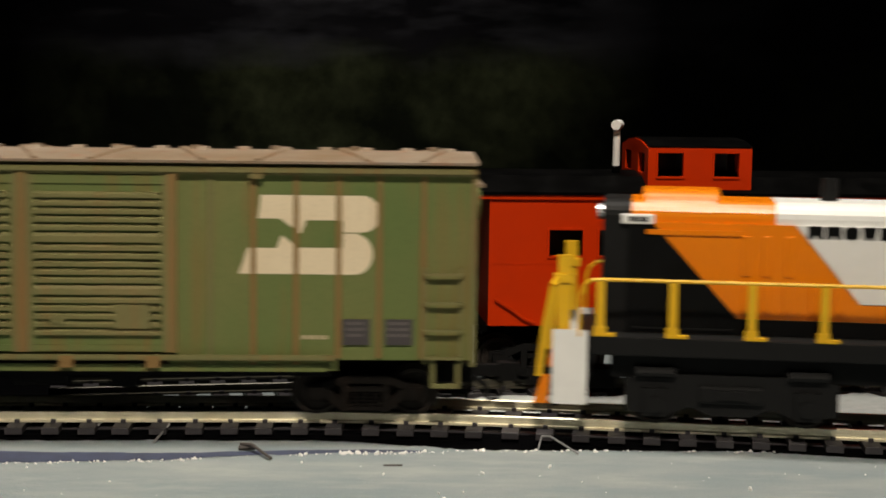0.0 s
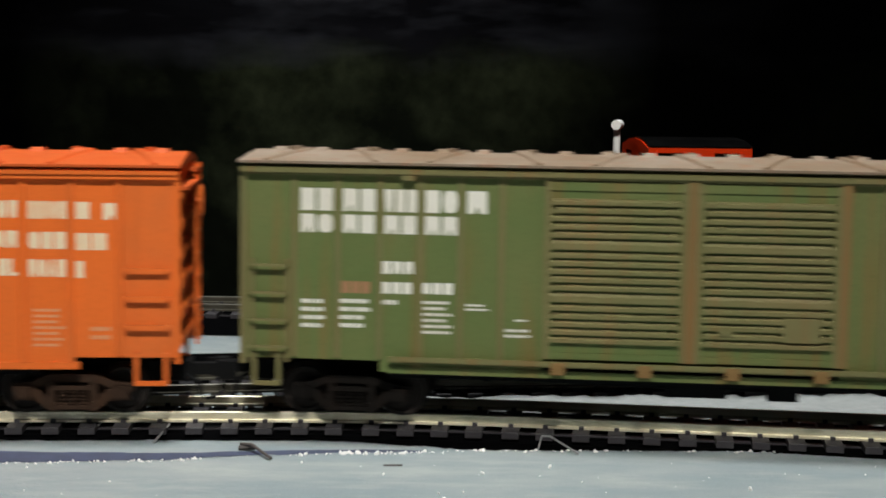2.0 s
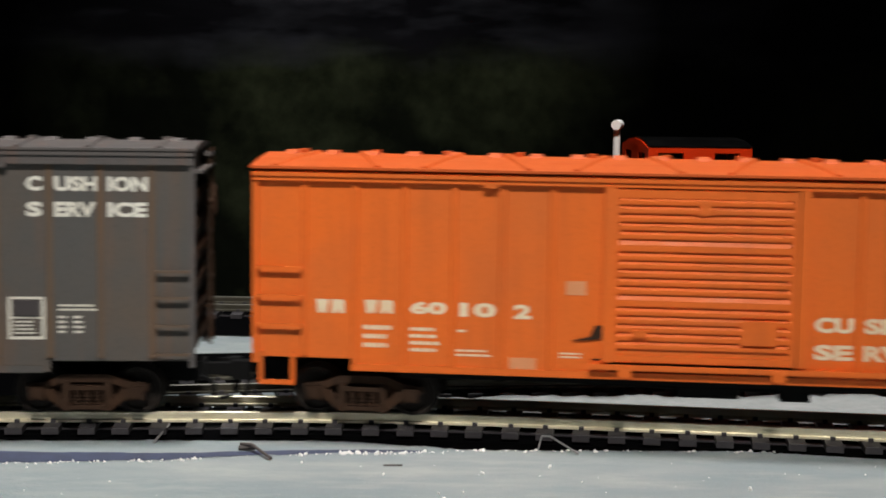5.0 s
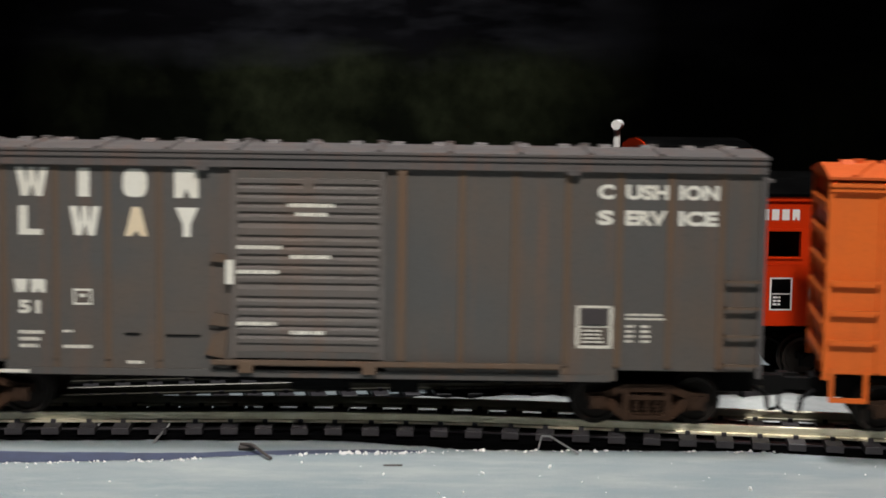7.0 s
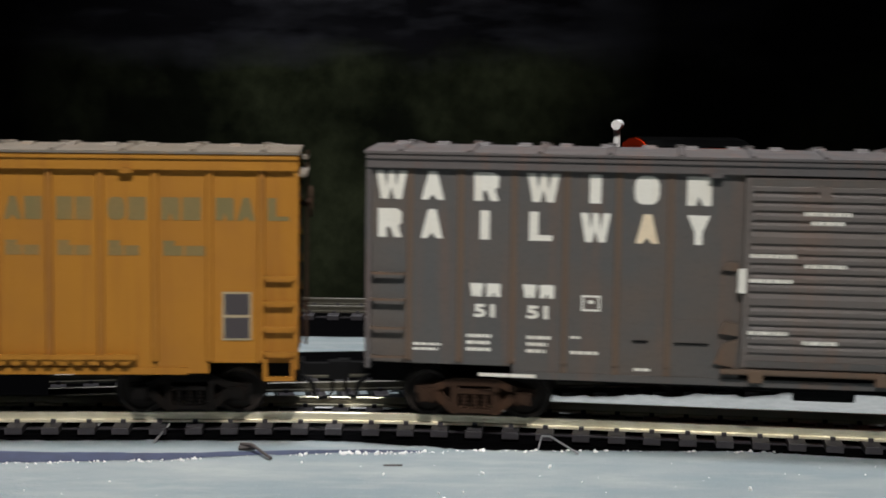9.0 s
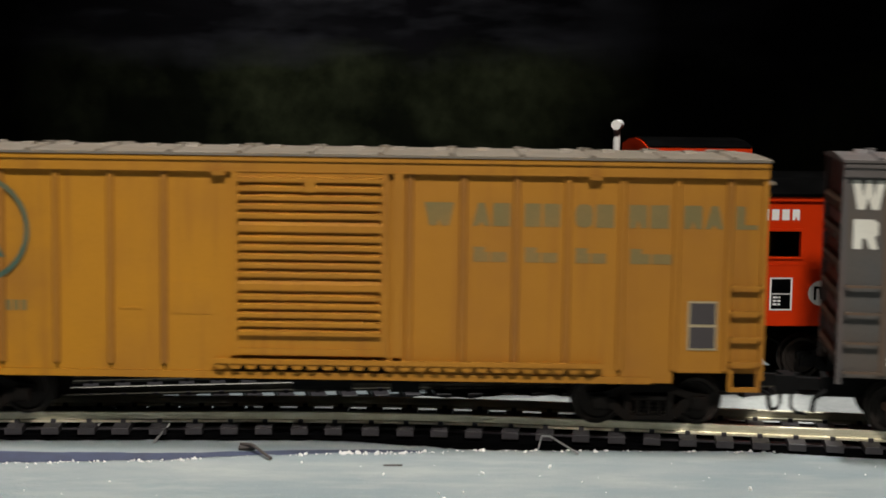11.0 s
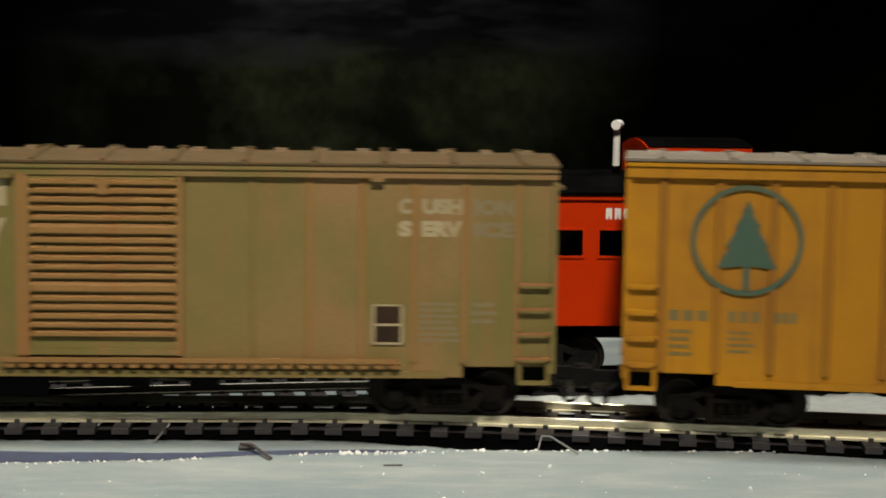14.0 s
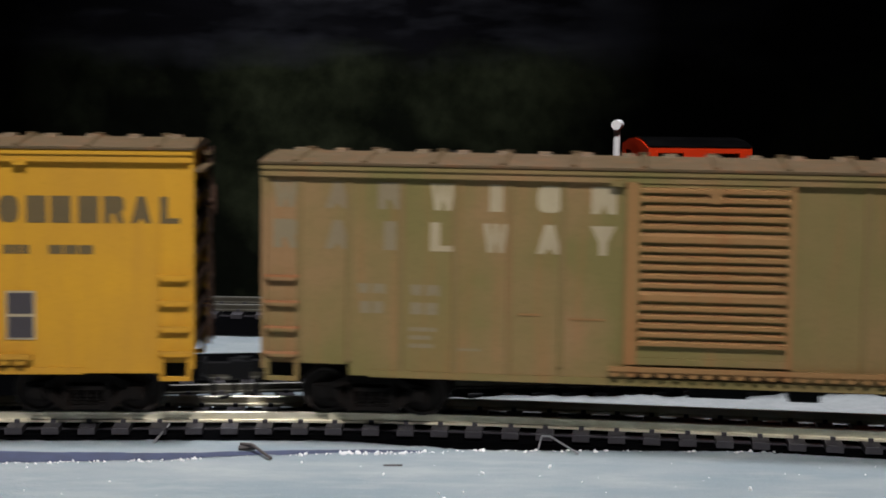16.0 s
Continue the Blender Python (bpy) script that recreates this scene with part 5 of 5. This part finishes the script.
    # handrails along the walkway
    for s in (-1, 1):
        bm = bmesh.new()
        y = s * 16.2
        wire(bm, [(-79.3, y, 23), (-79.3, y, 31), (-78.6, y, 33.2), (-77, y, 34.4), (-74, y, 34.5), (60, y, 34.5)], .38, 8)
        part("handrail", bm, LOCO_YELLOW, root, "bright yellow handrail")
        for x in (-75.2, -60.9, -45.5, -31.5, -17.2, -3, 11, 25, 39, 53):
            bm = bmesh.new()
            a, b = sorted((y - s * .4, y + s * .25))
            bx(bm, x - .85, x + .85, a, b, 23.2, 34.4)
            bx(bm, x - 1.3, x + 1.2, min(y - s * 1, y + s * .4), max(y - s * 1, y + s * .4), 23.2, 25.0)
            bx(bm, x - 1.4, x + 3.0, min(y - s * 1.6, y + s * .5), max(y - s * 1.6, y + s * .5), 23.2, 23.7)
            part("stanchion", bm, LOCO_YELLOW, root)
    # corner steps and end rails
    for e in (-1, 1):
        for s in (-1, 1):
            bm = bmesh.new()
            x0, x1 = sorted((e * 77.6, e * 84.6))
            yy = s * 16.4
            bx(bm, x0, x1, min(yy, yy - s * .6), max(yy, yy - s * .6), 9.2, 24.2)
            for z in (9.2, 14.0, 18.8):
                bx(bm, x0, x1, min(yy - s * .05, yy - s * 5), max(yy - s * .05, yy - s * 5), z, z + .7)
            part("steps", bm, WHITE_PAINT, root, "white boxed corner steps")
            bm = bmesh.new()
            wire(bm, [(e * 87.2, yy, 14.8), (e * 86.2, yy, 24), (e * 84.6, yy, 33), (e * 83.4, yy - s * 1.5, 35)], .8, 6)
            bx(bm, min(e * 81.2, e * 83.8), max(e * 81.2, e * 83.8), min(yy - s * 1, yy - s * 3), max(yy - s * 1, yy - s * 3), 24, 39)
            bx(bm, min(e * 80.6, e * 84.6), max(e * 80.6, e * 84.6), min(yy - s * .6, yy - s * 3.4), max(yy - s * .6, yy - s * 3.4), 33.6, 35.2)
            part("end_rail", bm, LOCO_YELLOW, root, "yellow end handrail")
            bm = bmesh.new()
            prism(bm, [(e * 85.4, 9.2), (e * 88.2, 9.2), (e * 86.6, 15), (e * 85.0, 15)], min(yy, yy - s), max(yy, yy - s))
            part("step_guard", bm, LOCO_ORANGE, root)
        part("end_sill", box(*sorted((e * 77, e * 80)), -15, 15, 14, 23), LOCO_BLACK, root)
        coupler(root, 80, e)
    # trucks
    z = RAIL_Z
    for x in (-49, 49):
        t = part("truck", box(-19, 19, -11, 11, z + 5, z + 9.5), LOCO_GREY, root, "dark grey power truck")
        t.location = (x * MM, 0, 0)
        bm = bmesh.new()
        prism(bm, [(-21, z + 3.4), (-21, z + 9.8), (-16, z + 11), (16, z + 11), (21, z + 9.8), (21, z + 3.4), (13, z + 2.6), (8, z + 4.5), (4, z + 2.8), (-4, z + 2.8), (-8, z + 4.5), (-13, z + 2.6)], -14.2, -12.2)
        turned(part("side_frame", bm, LOCO_GREY, t))
        for u in (-15, 15):
            bm = box(u - 2.4, u + 2.4, -15.6, -14, z + 2.6, z + 8.2)
            rod(bm, (u, -15.4, z + 5), (u, -16.2, z + 5), 1.7, 10)
            turned(part("journal_box", bm, LOCO_GREY, t))
            bm = bmesh.new()
            rod(bm, (u - 4, -14.4, z + 11.3), (u + 4, -14.4, z + 11.3), 1.1, 10)
            turned(part("brake_cylinder", bm, LOCO_GREY, t))
        bm = box(-6.5, 6.5, -15.2, -14, z + 5.4, z + 9.0)
        turned(part("spring_plank", bm, LOCO_GREY, t, bevel=.6))
        turned(part("spring", box(-3, 3, -15.6, -15.1, z + 6.2, z + 8.2), LOCO_GREY, t, bevel=.2))
        for u in (-15, 15):
            WHEELS.append(wheel_set(t, u))
    return root


# ---------------------------------------------------------------- caboose
def caboose():
    root = tagged(new("caboose"), "red caboose with black roof and cupola standing on the second track", "caboose")
    x0, x1 = -45.0, 53.0
    bm = bmesh.new()
    wins = [(-31.3, -23.7), (-19.9, -12.4), (19.3, 26.9), (33.0, 40.4)]
    # side walls with window openings cut through
    for y0, y1 in ((-15.5, -14.3), (14.3, 15.5)):
        bx(bm, x0, x1, y0, y1, 17.8, 33.8)
        bx(bm, x0, x1, y0, y1, 39.7, 48.0)
        xs = [x0] + [v for w in wins for v in w] + [x1]
        for a, b in zip(xs[::2], xs[1::2]):
            bx(bm, a, b, y0, y1, 33.8, 39.7)
    bx(bm, x0, x0 + 1.2, -14.3, 14.3, 17.8, 48)
    bx(bm, x1 - 1.2, x1, -14.3, 14.3, 17.8, 48)
    part("body", bm, RED_BODY, root, "glossy red side walls")
    # near-black floor and sheet added: the unlit inside behind the windows, as colour
    part("inner_floor", box(x0 + 1.3, x1 - 1.3, -14.2, 14.2, 17.9, 19), UNLIT_INSIDE, root)
    part("inner_wall", box(x0 + 1.4, x1 - 1.4, -1, 1, 19, 47), UNLIT_INSIDE, root)
    for a, b in wins:
        bm = bmesh.new()
        for r in ((a - .5, a, 33.3, 40.2), (b, b + .5, 33.3, 40.2), (a, b, 39.7, 40.2), (a, b, 33.3, 33.8)):
            bx(bm, r[0], r[1], -15.9, -15.4, r[2], r[3])
        turned_frame = part("window_frame", bm, RED_BODY, root)
    part("belt_rail", box(x0, x1, -15.58, -15.4, 31.8, 32.0), RED_BODY, root)
    part("top_band", box(x0 - 8, x1 + 8, -16.2, -15.4, 46.6, 47.9), RED_BODY, root)
    bm = bmesh.new()
    along(bm, [(-16.6, 47.6), (-16.6, 48.3), (-9, 51.6), (0, 52.6), (9, 51.6), (16.6, 48.3), (16.6, 47.6)], x0 - 9, x1 + 9)
    part("roof", bm, BLACK_PLASTIC, root, "black roof")
    for xx in (x0 - 9.3, x1 + 9.3):
        bm = bmesh.new()
        pts = [(-16.6, 47.2), (-9, 50.8), (0, 52), (9, 50.8), (16.6, 47.2)]
        for a, b in zip(pts, pts[1:]):
            rod(bm, (xx, a[0], a[1]), (xx, b[0], b[1]), .22, 6)
        part("roof_end_trim", bm, RED_BODY, root)
    # cupola with slanted ends seen from the side
    c0, c1 = -9.0, 15.0
    bm = bmesh.new()
    cw = [(-6.8, -.9), (6.2, 12.0)]
    for y0, y1 in ((-15.0, -14.0), (14.0, 15.0)):
        bx(bm, c0, c1, y0, y1, 48.0, 52.0)
        bx(bm, c0, c1, y0, y1, 57.3, 58.4)
        for a, b in ((c0, cw[0][0]), (cw[0][1], cw[1][0]), (cw[1][1], c1)):
            bx(bm, a, b, y0, y1, 52.0, 57.3)
    for a in (c0, c1 - 1):
        for w0, w1, z0, z1 in ((-14, 14, 48, 52.5), (-14, -11, 52.5, 58.4), (-4, 4, 52.5, 58.4), (11, 14, 52.5, 58.4), (-11, 11, 57, 58.4)):
            bx(bm, a, a + 1, w0, w1, z0, z1)
        along(bm, [(-14, 58.3), (-8, 59.6), (0, 60.1), (8, 59.6), (14, 58.3)], a, a + 1)
    cup = part("cupola", bm, RED_BODY, root, "red cupola")
    for a, b in cw:
        bm = bmesh.new()
        for r in ((a - .4, a, 51.6, 57.6), (b, b + .4, 51.6, 57.6), (a, b, 51.5, 52.0)):
            bx(bm, r[0], r[1], -15.4, -14.9, r[2], r[3])
        part("window_frame", bm, RED_BODY, cup)
    bm = bmesh.new()
    along(bm, [(-15.1, 58.5), (-15.1, 58.8), (-8, 60.0), (0, 60.4), (8, 60.0), (15.1, 58.8), (15.1, 58.5)], c0 + .2, c1 + .2)
    part("cupola_roof", bm, BLACK_PLASTIC, cup, "black cupola roof")
    # near-black sheet added for the unlit inside of the cupola
    part("inner_wall", box(c0 + 2, c1 - 2, -1, 1, 48, 58), UNLIT_INSIDE, cup)
    # smoke jack
    bm = bmesh.new()
    rod(bm, (-14.2, -4, 53.6), (-14.2, -4, 63.2), .85, 12)
    rod(bm, (-14.9, -6.3, 63.2), (-13.2, -1.5, 63.2), 1.15, 12)
    part("smoke_jack", bm, WHITE_PAINT, root, "white stove pipe with a cross cap")
    bm = bmesh.new()
    rod(bm, (-14.2, -4, 50), (-14.2, -4, 53.7), 1.0, 12)
    part("jack_base", bm, BLACK_PLASTIC, root)
    # lettering: plain marks, numbers and the reporting box
    y = -15.56
    bm = bmesh.new()
    marks(bm, "kkcvbbkcb", -18.8, -.6, 42.2, 44.7, y, .28)
    marks(bm, "k", 1.4, 3.8, 42.2, 44.7, y, .2)
    marks(bm, "vckcbbbbk", 5.2, 26.8, 42.2, 44.7, y, .28)
    mark(bm, "k", 1.4, 2.6, 28.4, 30.1, y)
    mark(bm, "v", 4.4, 6.1, 28.4, 30.1, y)
    writing(bm, "30", .3, 3.1, 25.1, 27.2, y, .03)
    writing(bm, "03", 4.4, 7.2, 25.1, 27.2, y, .03)
    for r in ((20, 20.4, 21.4, 29), (24.9, 25.3, 21.4, 29), (20, 25.3, 28.7, 29), (20, 25.3, 21.4, 21.7), (20, 25.3, 25.1, 25.3)):
        flat(bm, [(r[0], r[3]), (r[1], r[3]), (r[1], r[2]), (r[0], r[2])], y - .03)
    small_print(bm, 20.8, 22.8, 22.2, 24.6, 3, y - .03, 61)
    n = 28
    flat(bm, [(32.0 + 2.9 * math.cos(k * 2 * math.pi / n), 25.4 + 2.9 * math.sin(k * 2 * math.pi / n)) for k in range(n)], y)
    lettering(root, bm, WHITE_PAINT, "white markings")
    bm = bmesh.new()
    bx(bm, 20.2, 25.1, -15.56, -15.4, 21.5, 28.9)
    part("stencil_plate", bm, BLACK_PLASTIC, root)
    bm = bmesh.new()
    mark(bm, "b", 30.4, 31.0, 23.8, 27.0, y - .03)
    mark(bm, "v", 31.6, 34.0, 24.0, 26.4, y - .03)
    mark(bm, "b", 30.4, 33.8, 26.4, 27.0, y - .03)
    part("emblem_mark", bm, BLACK_PLASTIC, root)
    # platforms, railings and grab irons
    for e, xe in ((-1, x0), (1, x1)):
        a, b = sorted((xe, xe + e * 13))
        part("end_platform", box(a, b, -14.5, 14.5, 16.2, 17.8), BLACK_PLASTIC, root)
        bm = bmesh.new()
        xx = xe + e * 12
        for yy in (-13.5, -7, 7, 13.5):
            rod(bm, (xx, yy, 17.8), (xx, yy, 36.5), .5 if abs(yy) > 10 else .28, 6)
        rod(bm, (xx, -13.5, 36.5), (xx, -7, 36.5), .5, 6)
        rod(bm, (xx, 13.5, 36.5), (xx, 7, 36.5), .5, 6)
        rod(bm, (xx, -13.5, 28), (xx, -7, 28), .4, 6)
        part("end_railing", bm, WHITE_PAINT, root, "white end railing")
        bm = bmesh.new()
        xc = xx - e * 2.2
        for k in range(16):
            p, q = k * math.pi / 8, (k + 1) * math.pi / 8
            rod(bm, (xc - e * 1.1 * math.cos(p), -13.0 + 2.6 * math.cos(p), 33.8 + 3.3 * math.sin(p)), (xc - e * 1.1 * math.cos(q), -13.0 + 2.6 * math.cos(q), 33.8 + 3.3 * math.sin(q)), .5, 6)
        for k in range(3):
            p = k * math.pi / 3
            rod(bm, (xc + e * 1.1 * math.cos(p), -13.0 - 2.6 * math.cos(p), 33.8 - 3.3 * math.sin(p)), (xc - e * 1.1 * math.cos(p), -13.0 + 2.6 * math.cos(p), 33.8 + 3.3 * math.sin(p)), .3, 6)
        rod(bm, (xc, -13.0, 33.8), (xx, -13.0, 33.8), .35, 6)
        part("brake_wheel", bm, WHITE_PAINT, root, "white hand brake wheel")
        bm = bmesh.new()
        arc = [(xx + e * (-3 + 3.4 * math.cos(k * math.pi / 8)), -12.5, 53.6 + 3.6 * math.sin(k * math.pi / 8)) for k in range(9)]
        wire(bm, [(xx + e * .6, -12.5, 18)] + arc, .28, 6)
        for z in (22, 27, 32, 37, 42, 47):
            rod(bm, (xx + e * .6, -12.5, z), (xx + e * .6, -9.0, z), .25, 5)
        wire(bm, [(xx + e * .6, -9, 18), (xx + e * .6, -9, 50)], .25, 5)
        part("end_ladder", bm, UNDER, root, "dark end ladder with curved grab iron")
        bm = bmesh.new()
        a, b = sorted((xe + e * 3, xe + e * 11))
        for z in (6.5, 11.5):
            bx(bm, a, b, -15.5, -11, z, z + .6)
        for xx2 in (a, b - .6):
            bx(bm, xx2, xx2 + .6, -15.5, -14.9, 6.5, 17.8)
        part("step", bm, SILVER, root, "pale metal steps")
        bm = bmesh.new()
        wire(bm, [(xe - e * 1.5, -16.3, 24), (xe - e * 5.4, -16.3, 21.6), (xe - e * 8, -16.3, 19.6), (xe - e * 11, -16.3, 18.5)], .25, 5)
        part("grab_iron", bm, RED_BODY, root)
        coupler(root, (53 + 12) if e > 0 else 57, e)
    part("underframe", box(x0, x1, -5, 5, 13.8, 17.7), BLACK_PLASTIC, root, "black underframe")
    bm = bmesh.new()
    rod(bm, (-10, -9, 11.4), (2, -9, 11.4), 2.6, 12)
    bx(bm, 8, 16, -13, -8, 9.4, 13.4)
    part("brake_gear", bm, BLACK_PLASTIC, root)
    for x in (-32, 40):
        t = truck(root, x, UNDER)
    return root


# ---------------------------------------------------------------- debris on the ground
def debris():
    def stick(name, label, pts, r, mat):
        bm = bmesh.new()
        wire(bm, pts, r, 6)
        tagged(part(name, bm, mat), label, "debris")
    stick("twig", "short dark twig lying on the plaster", [(-39.5, 318.5, 1.2), (-37, 316.5, 1.5), (-32.6, 309.5, .5)], .32, TWIG)
    stick("twig", "short dark twig lying on the plaster", [(-39.8, 318, .5), (-36.5, 317.6, .8)], .55, TWIG)
    stick("splinter", "pale splinter leaning on the sleepers", [(-72.4, 327.0, .2), (-69.4, 332, 2.6)], .22, WIRE)
    stick("splinter", "pale splinter leaning on the sleepers", [(-57.6, 323.0, .2), (-55.4, 329.5, 2.6)], .22, WIRE)
    stick("wire_scrap", "bent scrap of pale wire by the track", [(19.5, 320.5, .4), (20.3, 322.5, 2.7), (22.0, 322, 2.8), (27.2, 316.5, .6)], .2, WIRE)
    stick("dark_fleck", "dark fleck on the plaster", [(-10.8, 306.5, .15), (-7.2, 306.9, .15)], .2, TWIG)


debris()
loco = locomotive()
LOCO_WHEELS = list(WHEELS)
cars = [green_car(), orange_car(), grey_car(), ochre_car("faded ochre boxcar with dark posts and a green pine tree emblem"), brown_car(),
        ochre_car("bright yellow boxcar with dark worn markings", False)]
TRAIN_WHEELS = list(WHEELS)
cab = caboose()
cab.matrix_basis = pose(0.0538, 0.38683, 0.0002, 0, 0, math.degrees(0.09))

# ---------------------------------------------------------------- how the train runs
TIMES = (0, .5, 1, 1.5, 2, 2.5, 3, 3.5, 4, 4.5, 5, 5.2, 7.3, 7.5, 8, 8.5, 9, 9.2, 11.3, 11.5, 12, 12.5, 13, 13.5, 14, 14.5, 15, 15.5, 16)
PLACES = (-84.0, -51.6, -17.7, 16.5, 50.4, 84.8, 118.4, 151.8, 184.3, 215.8, 246.2, 258.0, 376.5, 387.3, 413.1, 438.0, 461.9, 471.1, 569.1, 578.7, 603.2, 627.9, 653.5, 680.5, 708.5, 737.8, 767.2, 798.3, 831.0)
OFFSETS = (0, -193.4, -386.3, -581.4, -776.4, -971.2)
LOCO_OFFSET = 107.8 + 84.0


def run(t):
    """Where the green car's middle stands on the curve, in metres, at t seconds."""
    i = max(k for k in range(len(TIMES) - 1) if TIMES[k] <= t)
    def slope(k):
        k0, k1 = max(0, k - 1), min(len(TIMES) - 1, k + 1)
        return (PLACES[k1] - PLACES[k0]) / (TIMES[k1] - TIMES[k0])
    h = TIMES[i + 1] - TIMES[i]
    u = (t - TIMES[i]) / h
    return MM * ((2 * u ** 3 - 3 * u * u + 1) * PLACES[i] + (u ** 3 - 2 * u * u + u) * h * slope(i) + (3 * u * u - 2 * u ** 3) * PLACES[i + 1] + (u ** 3 - u * u) * h * slope(i + 1))


def motions():
    steps = [i * 0.25 for i in range(65)]
    for car, off in zip(cars, OFFSETS):
        walk(car, [(t, car_pose(run(t) + off * MM, 0.068)) for t in steps])
    walk(loco, [(t, car_pose(run(t) + LOCO_OFFSET * MM, 0.049)) for t in steps])
    fine = [i * 0.1 for i in range(161)]
    ways = [run(t) - run(0) for t in fine]
    for k, w in enumerate(TRAIN_WHEELS):
        x, y, z = w.location
        walk(w, [(t, pose(x, y, z, 0, math.degrees(d / 0.0048) + 23 * k, 0)) for t, d in zip(fine, ways)])


motions()
